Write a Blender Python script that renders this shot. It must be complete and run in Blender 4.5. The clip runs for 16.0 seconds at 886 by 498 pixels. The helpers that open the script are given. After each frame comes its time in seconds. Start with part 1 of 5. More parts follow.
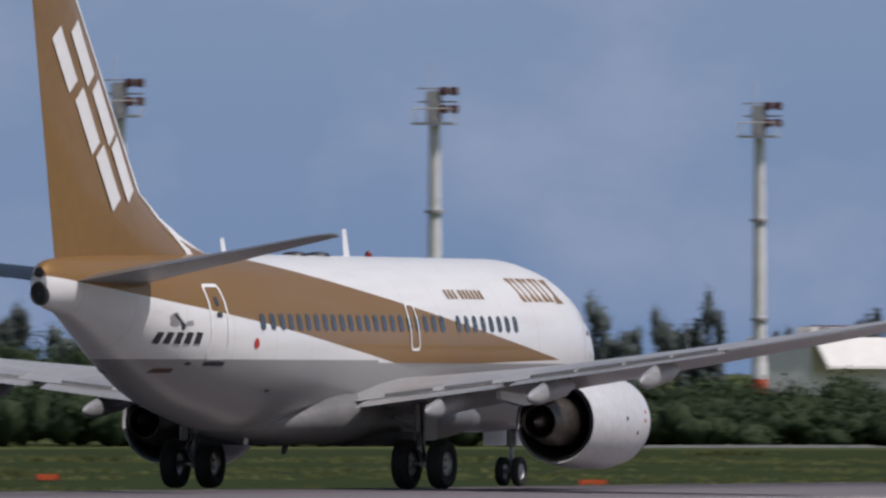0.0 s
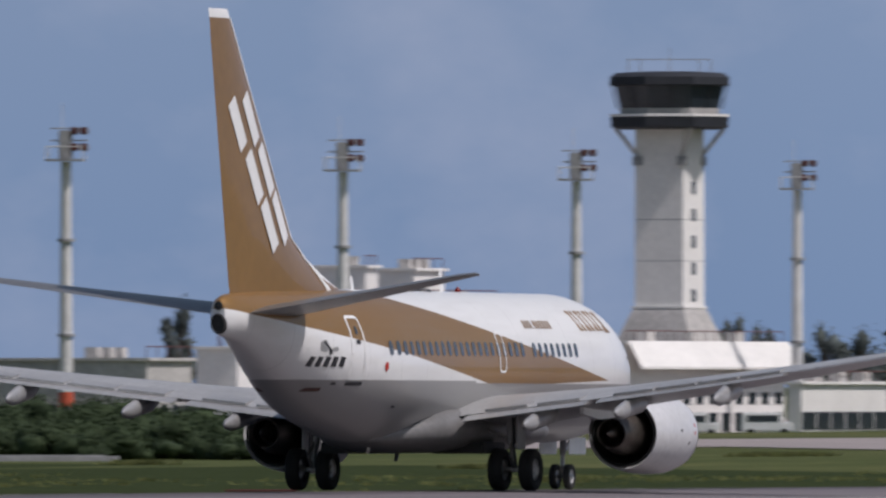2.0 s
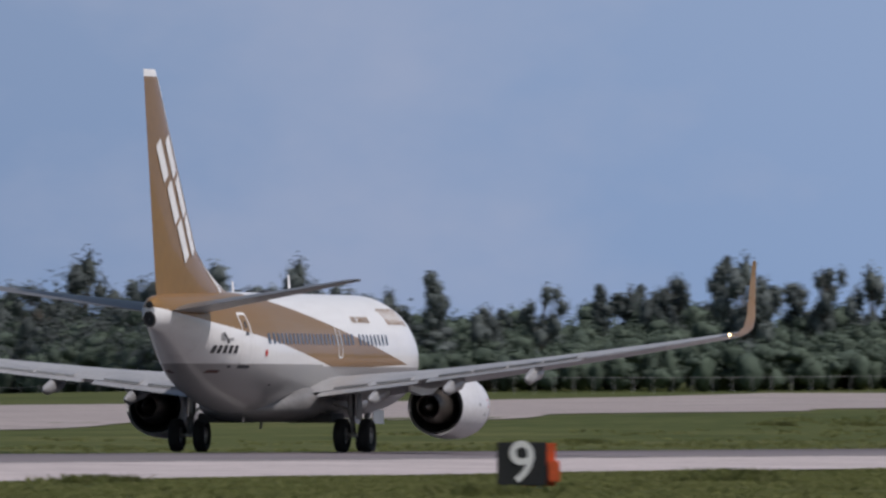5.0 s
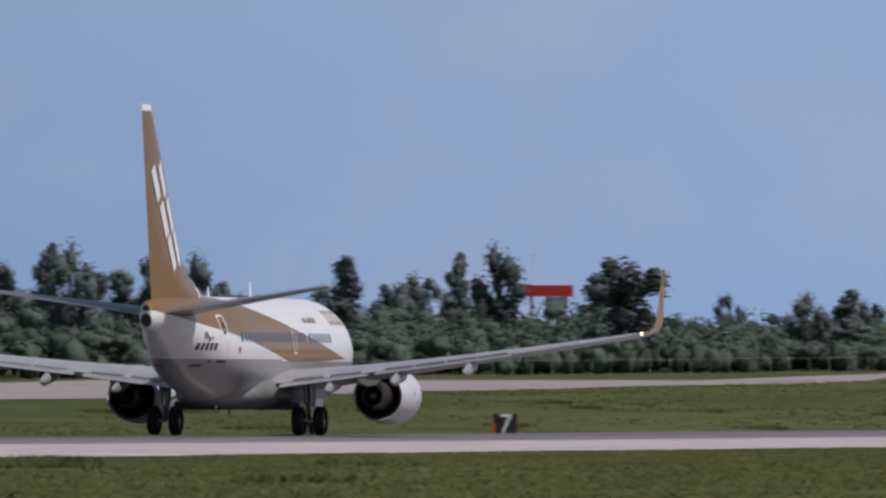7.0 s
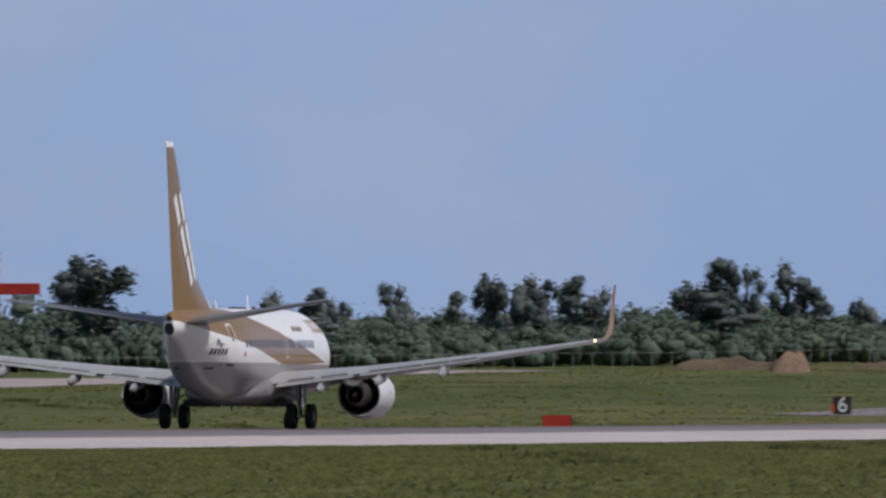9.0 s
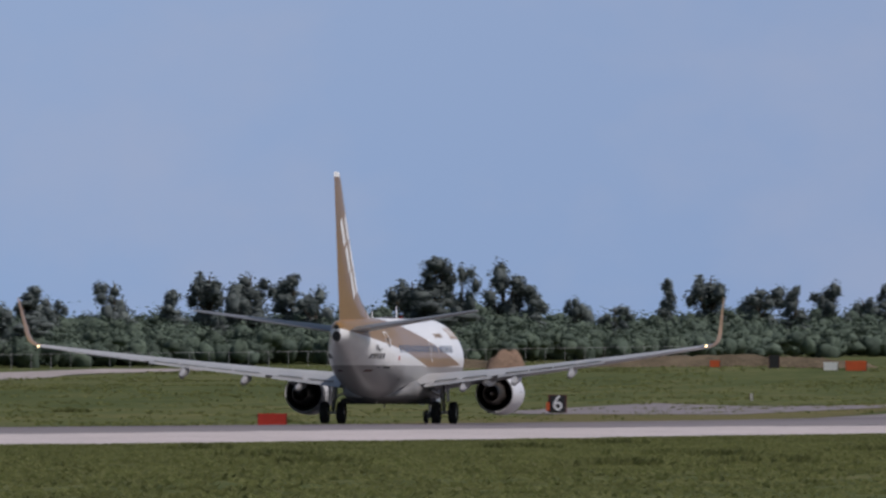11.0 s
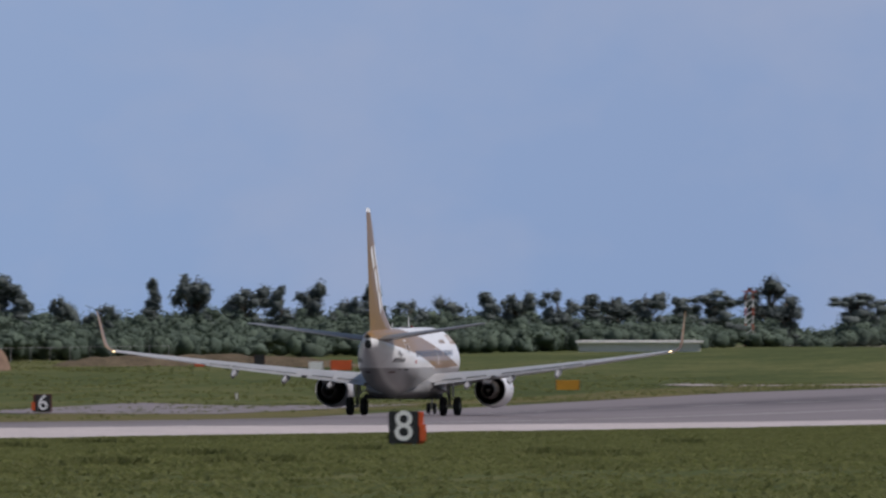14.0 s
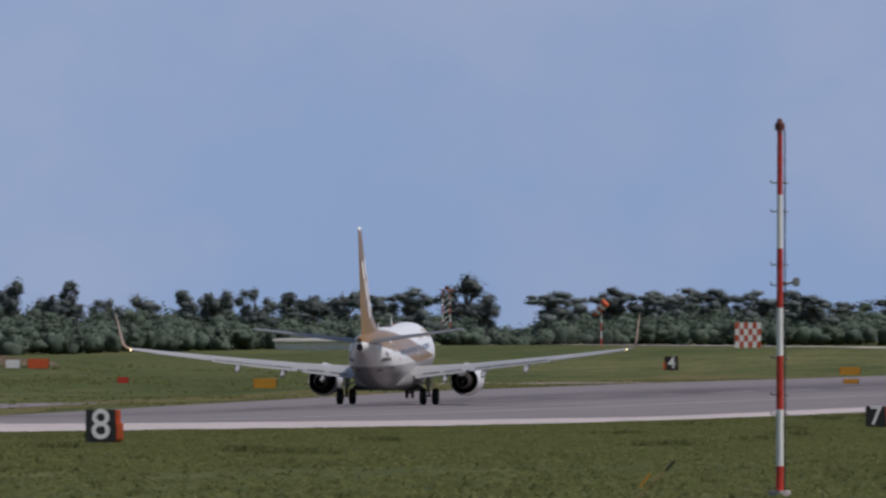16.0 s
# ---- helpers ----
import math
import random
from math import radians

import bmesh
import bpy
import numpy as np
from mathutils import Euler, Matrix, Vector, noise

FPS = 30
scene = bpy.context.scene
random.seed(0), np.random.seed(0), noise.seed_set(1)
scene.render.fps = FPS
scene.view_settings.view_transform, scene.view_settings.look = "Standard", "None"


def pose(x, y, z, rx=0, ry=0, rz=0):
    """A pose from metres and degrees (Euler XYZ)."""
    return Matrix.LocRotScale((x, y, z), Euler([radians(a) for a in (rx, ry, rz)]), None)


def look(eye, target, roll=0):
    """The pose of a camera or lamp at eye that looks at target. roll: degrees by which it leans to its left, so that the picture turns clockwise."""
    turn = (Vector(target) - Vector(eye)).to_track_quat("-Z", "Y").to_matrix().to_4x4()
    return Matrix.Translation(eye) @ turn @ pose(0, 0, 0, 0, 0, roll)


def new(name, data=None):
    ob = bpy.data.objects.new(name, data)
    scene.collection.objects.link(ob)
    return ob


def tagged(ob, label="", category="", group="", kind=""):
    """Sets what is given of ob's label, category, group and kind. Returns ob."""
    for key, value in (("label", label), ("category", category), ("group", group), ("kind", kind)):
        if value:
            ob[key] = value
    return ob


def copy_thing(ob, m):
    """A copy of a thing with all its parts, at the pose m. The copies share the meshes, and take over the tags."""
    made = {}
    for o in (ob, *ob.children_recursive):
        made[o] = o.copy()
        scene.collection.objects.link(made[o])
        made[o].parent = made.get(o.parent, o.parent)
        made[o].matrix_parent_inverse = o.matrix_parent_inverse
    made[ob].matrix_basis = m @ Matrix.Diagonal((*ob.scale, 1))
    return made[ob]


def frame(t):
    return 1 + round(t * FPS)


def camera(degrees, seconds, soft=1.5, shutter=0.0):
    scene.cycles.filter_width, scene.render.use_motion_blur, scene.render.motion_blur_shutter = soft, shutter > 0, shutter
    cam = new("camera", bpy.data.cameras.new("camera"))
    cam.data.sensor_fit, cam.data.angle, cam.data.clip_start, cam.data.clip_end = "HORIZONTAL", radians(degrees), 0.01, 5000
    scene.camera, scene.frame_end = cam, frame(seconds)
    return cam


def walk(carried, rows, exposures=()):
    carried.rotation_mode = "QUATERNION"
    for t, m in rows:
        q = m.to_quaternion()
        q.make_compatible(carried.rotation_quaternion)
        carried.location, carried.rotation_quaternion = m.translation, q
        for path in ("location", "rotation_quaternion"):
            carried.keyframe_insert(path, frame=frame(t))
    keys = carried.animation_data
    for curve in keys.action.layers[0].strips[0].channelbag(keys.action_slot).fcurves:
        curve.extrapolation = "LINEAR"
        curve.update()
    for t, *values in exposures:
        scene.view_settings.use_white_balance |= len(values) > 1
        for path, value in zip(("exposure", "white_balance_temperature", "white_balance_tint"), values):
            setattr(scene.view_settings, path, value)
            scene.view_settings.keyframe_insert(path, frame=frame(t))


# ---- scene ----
import functools

# A tripod camera with a long lens pans after an airliner on its take-off run.
# World: +y along the runway, the camera at x = y = 0, the runway to its left.
CAM_Z = 5.0
FOCAL = 31156.0          # in units of the panorama below
ALONG = 12936.0          # where the runway's direction lies in the panorama
LEVEL = 665.0            # where eye level lies in the panorama
LANE = 155.6             # from the camera to the runway's centre line

cam = camera(2.883, 16.0, soft=2.5, shutter=0.4)
# seconds, pan and tilt of the tripod head in panorama units
PAN = [(0, 0, 0), (.5, 457, 6), (1, 892, 27.5), (1.5, 1302, 30.5), (2, 1672, 23.5), (2.5, 2130, 20), (3, 2646, .5),
       (3.5, 3031, -2.5), (3.7, 3178, -11.5), (4.4, 3683, -22), (5.1, 4185, -29), (5.8, 4643, -33), (6, 4756, -36),
       (6.5, 5015, -42), (7, 5308, -51), (7.5, 5559, -54.5), (8, 5804, -53.5), (8.5, 6035, -54), (8.7, 6126, -54)]
PAN += [(9.4, 6394, -55), (10.1, 6580, -56), (10.8, 6709, -56), (11, 6755, -57), (11.5, 6876, -56), (12, 7026, -56),
        (12.5, 7191, -57), (13, 7346, -56), (13.5, 7512, -57), (14, 7666, -58), (14.5, 7811, -60.5), (15, 7944, -61),
        (15.5, 8065, -60.5), (16, 8202, -61)]
walk(cam, [(t, pose(0, 0, CAM_Z, 90 + math.degrees(math.atan((LEVEL + v - 441) / FOCAL)), 0,
                    math.degrees((ALONG - 784 - p) / FOCAL))) for t, p, v in PAN])


def place(px, dist):
    """x and y of what lies at px in the panorama, dist metres away."""
    th = (ALONG - px) / FOCAL
    return -dist * math.sin(th), dist * math.cos(th)


def rise(py, dist):
    """The height at which a thing dist metres away shows at py in the panorama."""
    return CAM_Z + (LEVEL - py) * dist / FOCAL


# ---- light ----
world = bpy.data.worlds.new("sky")
scene.world = world
world.use_nodes = True
wn = world.node_tree
sky = wn.nodes.new("ShaderNodeTexSky")
sky.sky_type, sky.sun_disc = 'NISHITA', False
SUN_EL, SUN_AZ = radians(57), radians(101)     # azimuth clockwise from +y
sky.sun_elevation, sky.sun_rotation = SUN_EL, SUN_AZ
sky.dust_density = 2.0
wn.links.new(sky.outputs[0], wn.nodes["Background"].inputs[0])
wn.nodes["Background"].inputs[1].default_value = 0.085
sun = new("sun", bpy.data.lights.new("sun", 'SUN'))
sun.data.energy, sun.data.angle, sun.data.color = 3.8, radians(0.6), (1.0, 0.93, 0.94)
to_sun = Vector((math.sin(SUN_AZ) * math.cos(SUN_EL), math.cos(SUN_AZ) * math.cos(SUN_EL), math.sin(SUN_EL)))
sun.matrix_world = look(to_sun * 100, (0, 0, 0))
scene.view_settings.exposure = -0.31


# ---- materials ----
def nodes_of(name):
    m = bpy.data.materials.new(name)
    m.use_nodes = True
    return m, m.node_tree.nodes, m.node_tree.links, m.node_tree.nodes["Principled BSDF"]


def surface(name, colour, rough=0.5, metal=0.0, vary=0.15, size=1.0, bump=0.0, second=None, coat=0.0, spread=0.0, gloss=0.5):
    """A worn surface: colour mottled at two scales of noise, the rest from Principled."""
    m, n, l, b = nodes_of(name)
    tc = n.new("ShaderNodeTexCoord")
    big, fine, mix, ramp = n.new("ShaderNodeTexNoise"), n.new("ShaderNodeTexNoise"), n.new("ShaderNodeMix"), n.new("ShaderNodeMapRange")
    big.inputs["Scale"].default_value, fine.inputs["Scale"].default_value = 1 / size, 9 / size
    big.inputs["Detail"].default_value = fine.inputs["Detail"].default_value = 4
    add = n.new("ShaderNodeMath")
    add.operation = 'ADD'
    for t in (big, fine):
        l.new(tc.outputs["Object"], t.inputs["Vector"])
    l.new(big.outputs["Fac"], add.inputs[0])
    l.new(fine.outputs["Fac"], add.inputs[1])
    ramp.inputs[1].default_value, ramp.inputs[2].default_value = 0.7, 1.3
    l.new(add.outputs[0], ramp.inputs[0])
    mix.data_type = 'RGBA'
    c2 = second or tuple(c * (1 - 2 * vary) for c in colour)
    c1 = tuple(min(1, c * (1 + vary)) for c in colour) if not second else colour
    mix.inputs[6].default_value, mix.inputs[7].default_value = (*c1, 1), (*c2, 1)
    l.new(ramp.outputs[0], mix.inputs[0])
    last = mix.outputs[2]
    if spread:
        info, hsv, mr = n.new("ShaderNodeObjectInfo"), n.new("ShaderNodeHueSaturation"), n.new("ShaderNodeMapRange")
        mr.inputs[3].default_value, mr.inputs[4].default_value = 1 - spread, 1 + spread
        l.new(info.outputs["Random"], mr.inputs[0])
        l.new(mr.outputs[0], hsv.inputs["Value"])
        l.new(last, hsv.inputs["Color"])
        last = hsv.outputs[0]
    l.new(last, b.inputs["Base Color"])
    b.inputs["Roughness"].default_value, b.inputs["Metallic"].default_value = rough, metal
    b.inputs["Coat Weight"].default_value, b.inputs["Specular IOR Level"].default_value = coat, gloss
    if bump:
        bp = n.new("ShaderNodeBump")
        bp.inputs["Strength"].default_value, bp.inputs["Distance"].default_value = bump, 0.05 * size
        l.new(fine.outputs["Fac"], bp.inputs["Height"])
        l.new(bp.outputs[0], b.inputs["Normal"])
    return m


def leafy(name, dark, light, thin=0.14):
    """Foliage: each leaf clump takes its own shade."""
    m, n, l, b = nodes_of(name)
    geo, ramp, info, hsv, mr = (n.new("ShaderNodeNewGeometry"), n.new("ShaderNodeValToRGB"), n.new("ShaderNodeObjectInfo"),
                                n.new("ShaderNodeHueSaturation"), n.new("ShaderNodeMapRange"))
    ramp.color_ramp.elements[0].color, ramp.color_ramp.elements[1].color = (*dark, 1), (*light, 1)
    l.new(geo.outputs["Random Per Island"], ramp.inputs[0])
    mr.inputs[3].default_value, mr.inputs[4].default_value = 0.75, 1.25
    l.new(info.outputs["Random"], mr.inputs[0])
    l.new(mr.outputs[0], hsv.inputs["Value"])
    l.new(ramp.outputs[0], hsv.inputs["Color"])
    # whole branches and bushes differ too
    tc, nz, m2, h2 = n.new("ShaderNodeTexCoord"), n.new("ShaderNodeTexNoise"), n.new("ShaderNodeMapRange"), n.new("ShaderNodeHueSaturation")
    nz.inputs["Scale"].default_value, nz.inputs["Detail"].default_value = .35, 2
    l.new(tc.outputs["Object"], nz.inputs["Vector"])
    m2.inputs[1].default_value, m2.inputs[2].default_value, m2.inputs[3].default_value, m2.inputs[4].default_value = .3, .7, .75, 1.25
    l.new(nz.outputs["Fac"], m2.inputs[0])
    l.new(m2.outputs[0], h2.inputs["Value"])
    l.new(hsv.outputs[0], h2.inputs["Color"])
    hsv = h2
    l.new(hsv.outputs[0], b.inputs["Base Color"])
    b.inputs["Roughness"].default_value = 0.8
    b.inputs["Specular IOR Level"].default_value = 0.15
    # light passes through thin leaves
    tr, mx = n.new("ShaderNodeBsdfTranslucent"), n.new("ShaderNodeMixShader")
    l.new(hsv.outputs[0], tr.inputs["Color"])
    mx.inputs[0].default_value = thin
    l.new(b.outputs[0], mx.inputs[1])
    l.new(tr.outputs[0], mx.inputs[2])
    l.new(mx.outputs[0], n["Material Output"].inputs[0])
    return m


def painted(name, main, band, belly):
    """The fuselage paint: main colour above, a slanting band, grey belly; streaks of dirt and panel joints."""
    m, n, l, b = nodes_of(name)
    tc, sep = n.new("ShaderNodeTexCoord"), n.new("ShaderNodeSeparateXYZ")
    l.new(tc.outputs["Object"], sep.inputs[0])

    def math_(op, a, c):
        k = n.new("ShaderNodeMath")
        k.operation = op
        for i, v in enumerate((a, c)):
            if isinstance(v, (int, float)):
                k.inputs[i].default_value = v
            else:
                l.new(v, k.inputs[i])
        return k.outputs[0]

    y, z = sep.outputs["Y"], sep.outputs["Z"]
    upper = math_('SUBTRACT', 4.69 + .135 * 14, math_('MULTIPLY', y, .135))
    lower = math_('MAXIMUM', math_('SUBTRACT', 3.33 + .115 * 12.5, math_('MULTIPLY', y, .115)),
                  math_('ADD', 2.43, math_('MULTIPLY', y, .02)))
    in_band = math_('MULTIPLY', math_('LESS_THAN', z, upper), math_('GREATER_THAN', z, lower))
    under = math_('LESS_THAN', z, math_('ADD', 2.87, math_('MULTIPLY', math_('LESS_THAN', y, 15.5), 0.06)))

    def blend(fac, c1, c2):
        k = n.new("ShaderNodeMix")
        k.data_type = 'RGBA'
        for i, v in ((0, fac), (6, c1), (7, c2)):
            if isinstance(v, tuple):
                k.inputs[i].default_value = (*v, 1)
            else:
                l.new(v, k.inputs[i])
        return k.outputs[2]

    col = blend(under, blend(in_band, main, band), belly)
    # dirt runs back along the skin
    mp, nz, mr = n.new("ShaderNodeMapping"), n.new("ShaderNodeTexNoise"), n.new("ShaderNodeMapRange")
    mp.inputs["Scale"].default_value = (3, .35, 3)
    l.new(tc.outputs["Object"], mp.inputs[0])
    l.new(mp.outputs[0], nz.inputs["Vector"])
    nz.inputs["Scale"].default_value, nz.inputs["Detail"].default_value = 1.2, 6
    mr.inputs[1].default_value, mr.inputs[2].default_value, mr.inputs[3].default_value, mr.inputs[4].default_value = .45, .85, 0, .16
    l.new(nz.outputs["Fac"], mr.inputs[0])
    col = blend(mr.outputs[0], col, (.32, .29, .26))
    # thin dark joints every two metres
    joint = math_('LESS_THAN', math_('PINGPONG', math_('ADD', y, .6), 1.0), .008)
    col = blend(math_('MULTIPLY', joint, .35), col, (.2, .19, .18))
    l.new(col, b.inputs["Base Color"])
    l.new(math_('MULTIPLY', in_band, .35), b.inputs["Metallic"])
    b.inputs["Roughness"].default_value = 0.32
    b.inputs["Coat Weight"].default_value = 0.3
    return m


def glowing(name, colour, strength):
    m, n, l, b = nodes_of(name)
    b.inputs["Base Color"].default_value = (*colour, 1)
    b.inputs["Emission Color"].default_value = (*colour, 1)
    b.inputs["Emission Strength"].default_value = strength
    return m


GOLD = (.31, .168, .050)
M_white = surface("white_paint", (.78, .78, .77), .35, 0, .05, 3, coat=.3)
M_gold = surface("gold_paint", GOLD, .33, .35, .06, 3, coat=.3)
M_wing = surface("wing_grey", (.43, .43, .43), .38, .25, .10, 1.6)
M_tailgrey = surface("tailplane_grey", (.22, .22, .225), .38, .5, .10, 1.6)
M_lightgrey = surface("flap_grey", (.42, .42, .42), .38, .4, .10, 1.2)
M_metal = surface("bare_metal", (.62, .61, .59), .3, .9, .08, 1)
M_nozzle = surface("burnt_nozzle", (.19, .165, .145), .42, .9, .2, .6)
M_dark = surface("dark_duct", (.02, .02, .02), .6, 0, .1, 1)
M_tyre = surface("tyre_rubber", (.018, .018, .018), .8, 0, .2, .4, bump=.2)
M_rim = surface("wheel_rim", (.45, .45, .44), .4, .5, .15, .3)
M_glass = surface("window_glass", (.06, .075, .095), .15, 0, .1, 1)
M_cap = surface("logo_white", (.8, .8, .79), .4, 0, .03, 2)
M_brown = surface("lettering_brown", (.26, .16, .08), .4, .1, .05, 1)
M_black = surface("lettering_black", (.03, .03, .035), .5, 0, .05, 1)
M_red = surface("red_paint", (.50, .035, .02), .45, 0, .15, 1)
M_navlight = glowing("white_tail_light", (1, .72, .38), 6)
M_cowl = surface("cowl_paint", (.60, .60, .61), .38, 0, .07, 1.5, coat=.2)
# fairing only: darker than the belly paint, with underside shade in the colour
M_fairing_shade = surface("fairing_shaded_grey", (.18, .177, .175), .42, 0, .12, 1.5)
M_beacon = surface("red_glass", (.16, .012, .008), .2, 0, .05, 1)


# ---- mesh helpers ----
def mesh_of(name, verts, faces, material, smooth=False):
    me = bpy.data.meshes.new(name)
    me.from_pydata([tuple(v) for v in verts], [], faces)
    me.materials.append(material)
    if smooth:
        me.shade_smooth()
    return me


def part(name, bm, material, parent, label=""):
    me = bpy.data.meshes.new(name)
    bm.normal_update()
    bm.to_mesh(me)
    bm.free()
    me.materials.append(material)
    ob = new(name, me)
    ob.parent = parent
    return tagged(ob, label)


def put(name, me, parent, label="", m=None):
    ob = new(name, me)
    ob.parent = parent
    if m is not None:
        ob.matrix_basis = m
    return tagged(ob, label)


def thing(name, label, category, m=None, group="", kind=""):
    ob = new(name)
    if m is not None:
        ob.matrix_basis = m
    return tagged(ob, label, category, group, kind)


def box(bm, x0, y0, z0, x1, y1, z1, bevel=0.0):
    r = bmesh.ops.create_cube(bm, size=1)
    for v in r["verts"]:
        v.co = Vector((x0 + (v.co.x + .5) * (x1 - x0), y0 + (v.co.y + .5) * (y1 - y0), z0 + (v.co.z + .5) * (z1 - z0)))
    if bevel:
        es = list({e for v in r["verts"] for e in v.link_edges})
        bmesh.ops.bevel(bm, geom=es, offset=bevel, segments=2, affect='EDGES')
    return bm


def boxed(x0, y0, z0, x1, y1, z1, bevel=0.0):
    return box(bmesh.new(), x0, y0, z0, x1, y1, z1, bevel)


def rod(bm, a, b, r, r2=None, n=10):
    a, b = Vector(a), Vector(b)
    m = Matrix.Translation((a + b) / 2) @ (b - a).to_track_quat('Z', 'Y').to_matrix().to_4x4()
    bmesh.ops.create_cone(bm, cap_ends=True, segments=n, radius1=r, radius2=r if r2 is None else r2, depth=(b - a).length, matrix=m)
    return bm


def lofted(name, rings, material, caps=True, closed=True):
    """A skin over rings of equally many points."""
    verts, faces, k = [p for r in rings for p in r], [], len(rings[0])
    for i in range(len(rings) - 1):
        for j in range(k if closed else k - 1):
            q = (j + 1) % k
            faces.append((i * k + j, i * k + q, (i + 1) * k + q, (i + 1) * k + j))
    if caps:
        faces += [tuple(range(k))[::-1], tuple((len(rings) - 1) * k + j for j in range(k))]
    me = mesh_of(name, verts, faces, material, True)
    bm = bmesh.new()
    bm.from_mesh(me)
    bmesh.ops.recalc_face_normals(bm, faces=bm.faces)
    bm.to_mesh(me)
    bm.free()
    me.set_sharp_from_angle(angle=radians(38))
    return me


def lathe(name, profile, material, centre=(0, 0, 0), n=40, axis='Y', caps=False):
    """A body of revolution: profile of (place along the axis, radius)."""
    rings = []
    for p, r in profile:
        ring = []
        for j in range(n):
            a = 2 * math.pi * j / n
            c, s = r * math.cos(a), r * math.sin(a)
            o = (c, p, s) if axis == 'Y' else ((p, c, s) if axis == 'X' else (c, s, p))
            ring.append((centre[0] + o[0], centre[1] + o[1], centre[2] + o[2]))
        rings.append(ring)
    return lofted(name, rings, material, caps)


# ---- the lie of the land: heights along the runway on five lines beside it ----
S_OLD = [-400, 0, 371, 443, 503, 604, 662, 748, 875, 965, 1091, 1191, 1500, 1830, 2500, 5000]
Z_MID = [-2, -2.2, -2.62, -2.75, -2.92, -3.27, -3.49, -3.72, -4.11, -4.37, -4.5, -4.38, -4.05, -3.65, -2.6, -1.6]
S_FAR = [-400, 0, 371, 671, 960, 1252, 1500, 1842, 2060, 2250, 5000]
Z_211 = [-2.7, -2.7, -2.95, -3.63, -5.1, -5.1, -4.5, -3.2, -1.3, -.4, 0]
S_BACK = [-400, 0, 1000, 1330, 1443, 1561, 1674, 2182, 3000, 5000]
Z_300 = [-3.2, -3.2, -3.3, -3.45, -3.3, -2.6, -2.0, -0.35, 0, 0.5]


def curve(s, xs, ys):
    """A soft line through the points."""
    return (np.interp(s - 45, xs, ys) + np.interp(s - 15, xs, ys) + np.interp(s + 15, xs, ys) + np.interp(s + 45, xs, ys)) / 4


def ground_z(x, y):
    l = -x
    mid = curve(y, S_OLD, Z_MID)
    edge = mid - 0.32
    far = curve(y, S_FAR, Z_211)
    back = curve(y, S_BACK, Z_300)
    rim = mid - np.interp(y, [0, 900, 1200, 1450, 1600], [.6, .7, .95, .1, .0])
    near = edge + 0.9 * max(0.0, min(1.0, (60 - l) / 60))
    if l > LANE:
        z = np.interp(l, [LANE, 186, 211, 255, 420, 480], [mid, rim, far, back, back, min(back, -4.2 if y < 1750 else -4.2 + (y - 1750) / 120)])
    else:
        dip = .2 * max(0.0, min(1.0, (y - 420) / 260))
        z = np.interp(l, [0, 60, 100, 116, 119, 131, LANE], [near, edge - dip, edge - dip, edge - .3 * dip, edge, mid - .22, mid])
    return CAM_Z + float(z)


def plot(l, s):
    return Vector((-l, s, ground_z(-l, s)))


def sheet(name, ls, ss, lift, material, label, kind="structure", category="ground", inside=None):
    verts = [plot(l, s) + Vector((0, 0, lift)) for s in ss for l in ls]
    k = len(ls)
    faces = [(i * k + j, (i + 1) * k + j, (i + 1) * k + j + 1, i * k + j + 1) for i in range(len(ss) - 1) for j in range(k - 1)]
    me = mesh_of(name, verts, faces, material, True)
    return tagged(new(name, me), label, category, "", kind)


def steps(a, b, d):
    n = max(1, round((b - a) / d))
    return [a + (b - a) * i / n for i in range(n + 1)]


# grass with dry and lush patches, asphalt with wheel tracks
def grass_material():
    m, n, l, b = nodes_of("grass")
    tc = n.new("ShaderNodeTexCoord")
    ramps = []
    for sc, stretch in ((.03, (1, .12, 1)), (.4, (1, .06, 1)), (2.2, (1, .08, 1))):
        mp, nz = n.new("ShaderNodeMapping"), n.new("ShaderNodeTexNoise")
        mp.inputs["Scale"].default_value = stretch
        nz.inputs["Scale"].default_value, nz.inputs["Detail"].default_value = sc, 5
        l.new(tc.outputs["Object"], mp.inputs[0])
        l.new(mp.outputs[0], nz.inputs["Vector"])
        ramps.append(nz)
    a, c, r = n.new("ShaderNodeMath"), n.new("ShaderNodeMath"), n.new("ShaderNodeValToRGB")
    a.operation = c.operation = 'ADD'
    l.new(ramps[0].outputs["Fac"], a.inputs[0])
    l.new(ramps[1].outputs["Fac"], a.inputs[1])
    l.new(a.outputs[0], c.inputs[0])
    l.new(ramps[2].outputs["Fac"], c.inputs[1])
    mr = n.new("ShaderNodeMapRange")
    mr.inputs[1].default_value, mr.inputs[2].default_value = 1.12, 1.88
    l.new(c.outputs[0], mr.inputs[0])
    e = r.color_ramp.elements
    e[0].color, e[1].color = (.042, .056, .019, 1), (.128, .122, .052, 1)
    k = e.new(.5)
    k.color = (.071, .085, .031, 1)
    l.new(mr.outputs[0], r.inputs[0])
    l.new(r.outputs[0], b.inputs["Base Color"])
    b.inputs["Roughness"].default_value = 0.95
    b.inputs["Specular IOR Level"].default_value = 0.05
    bp = n.new("ShaderNodeBump")
    bp.inputs["Strength"].default_value, bp.inputs["Distance"].default_value = .5, .2
    l.new(ramps[2].outputs["Fac"], bp.inputs["Height"])
    l.new(bp.outputs[0], b.inputs["Normal"])
    return m


M_grass = grass_material()


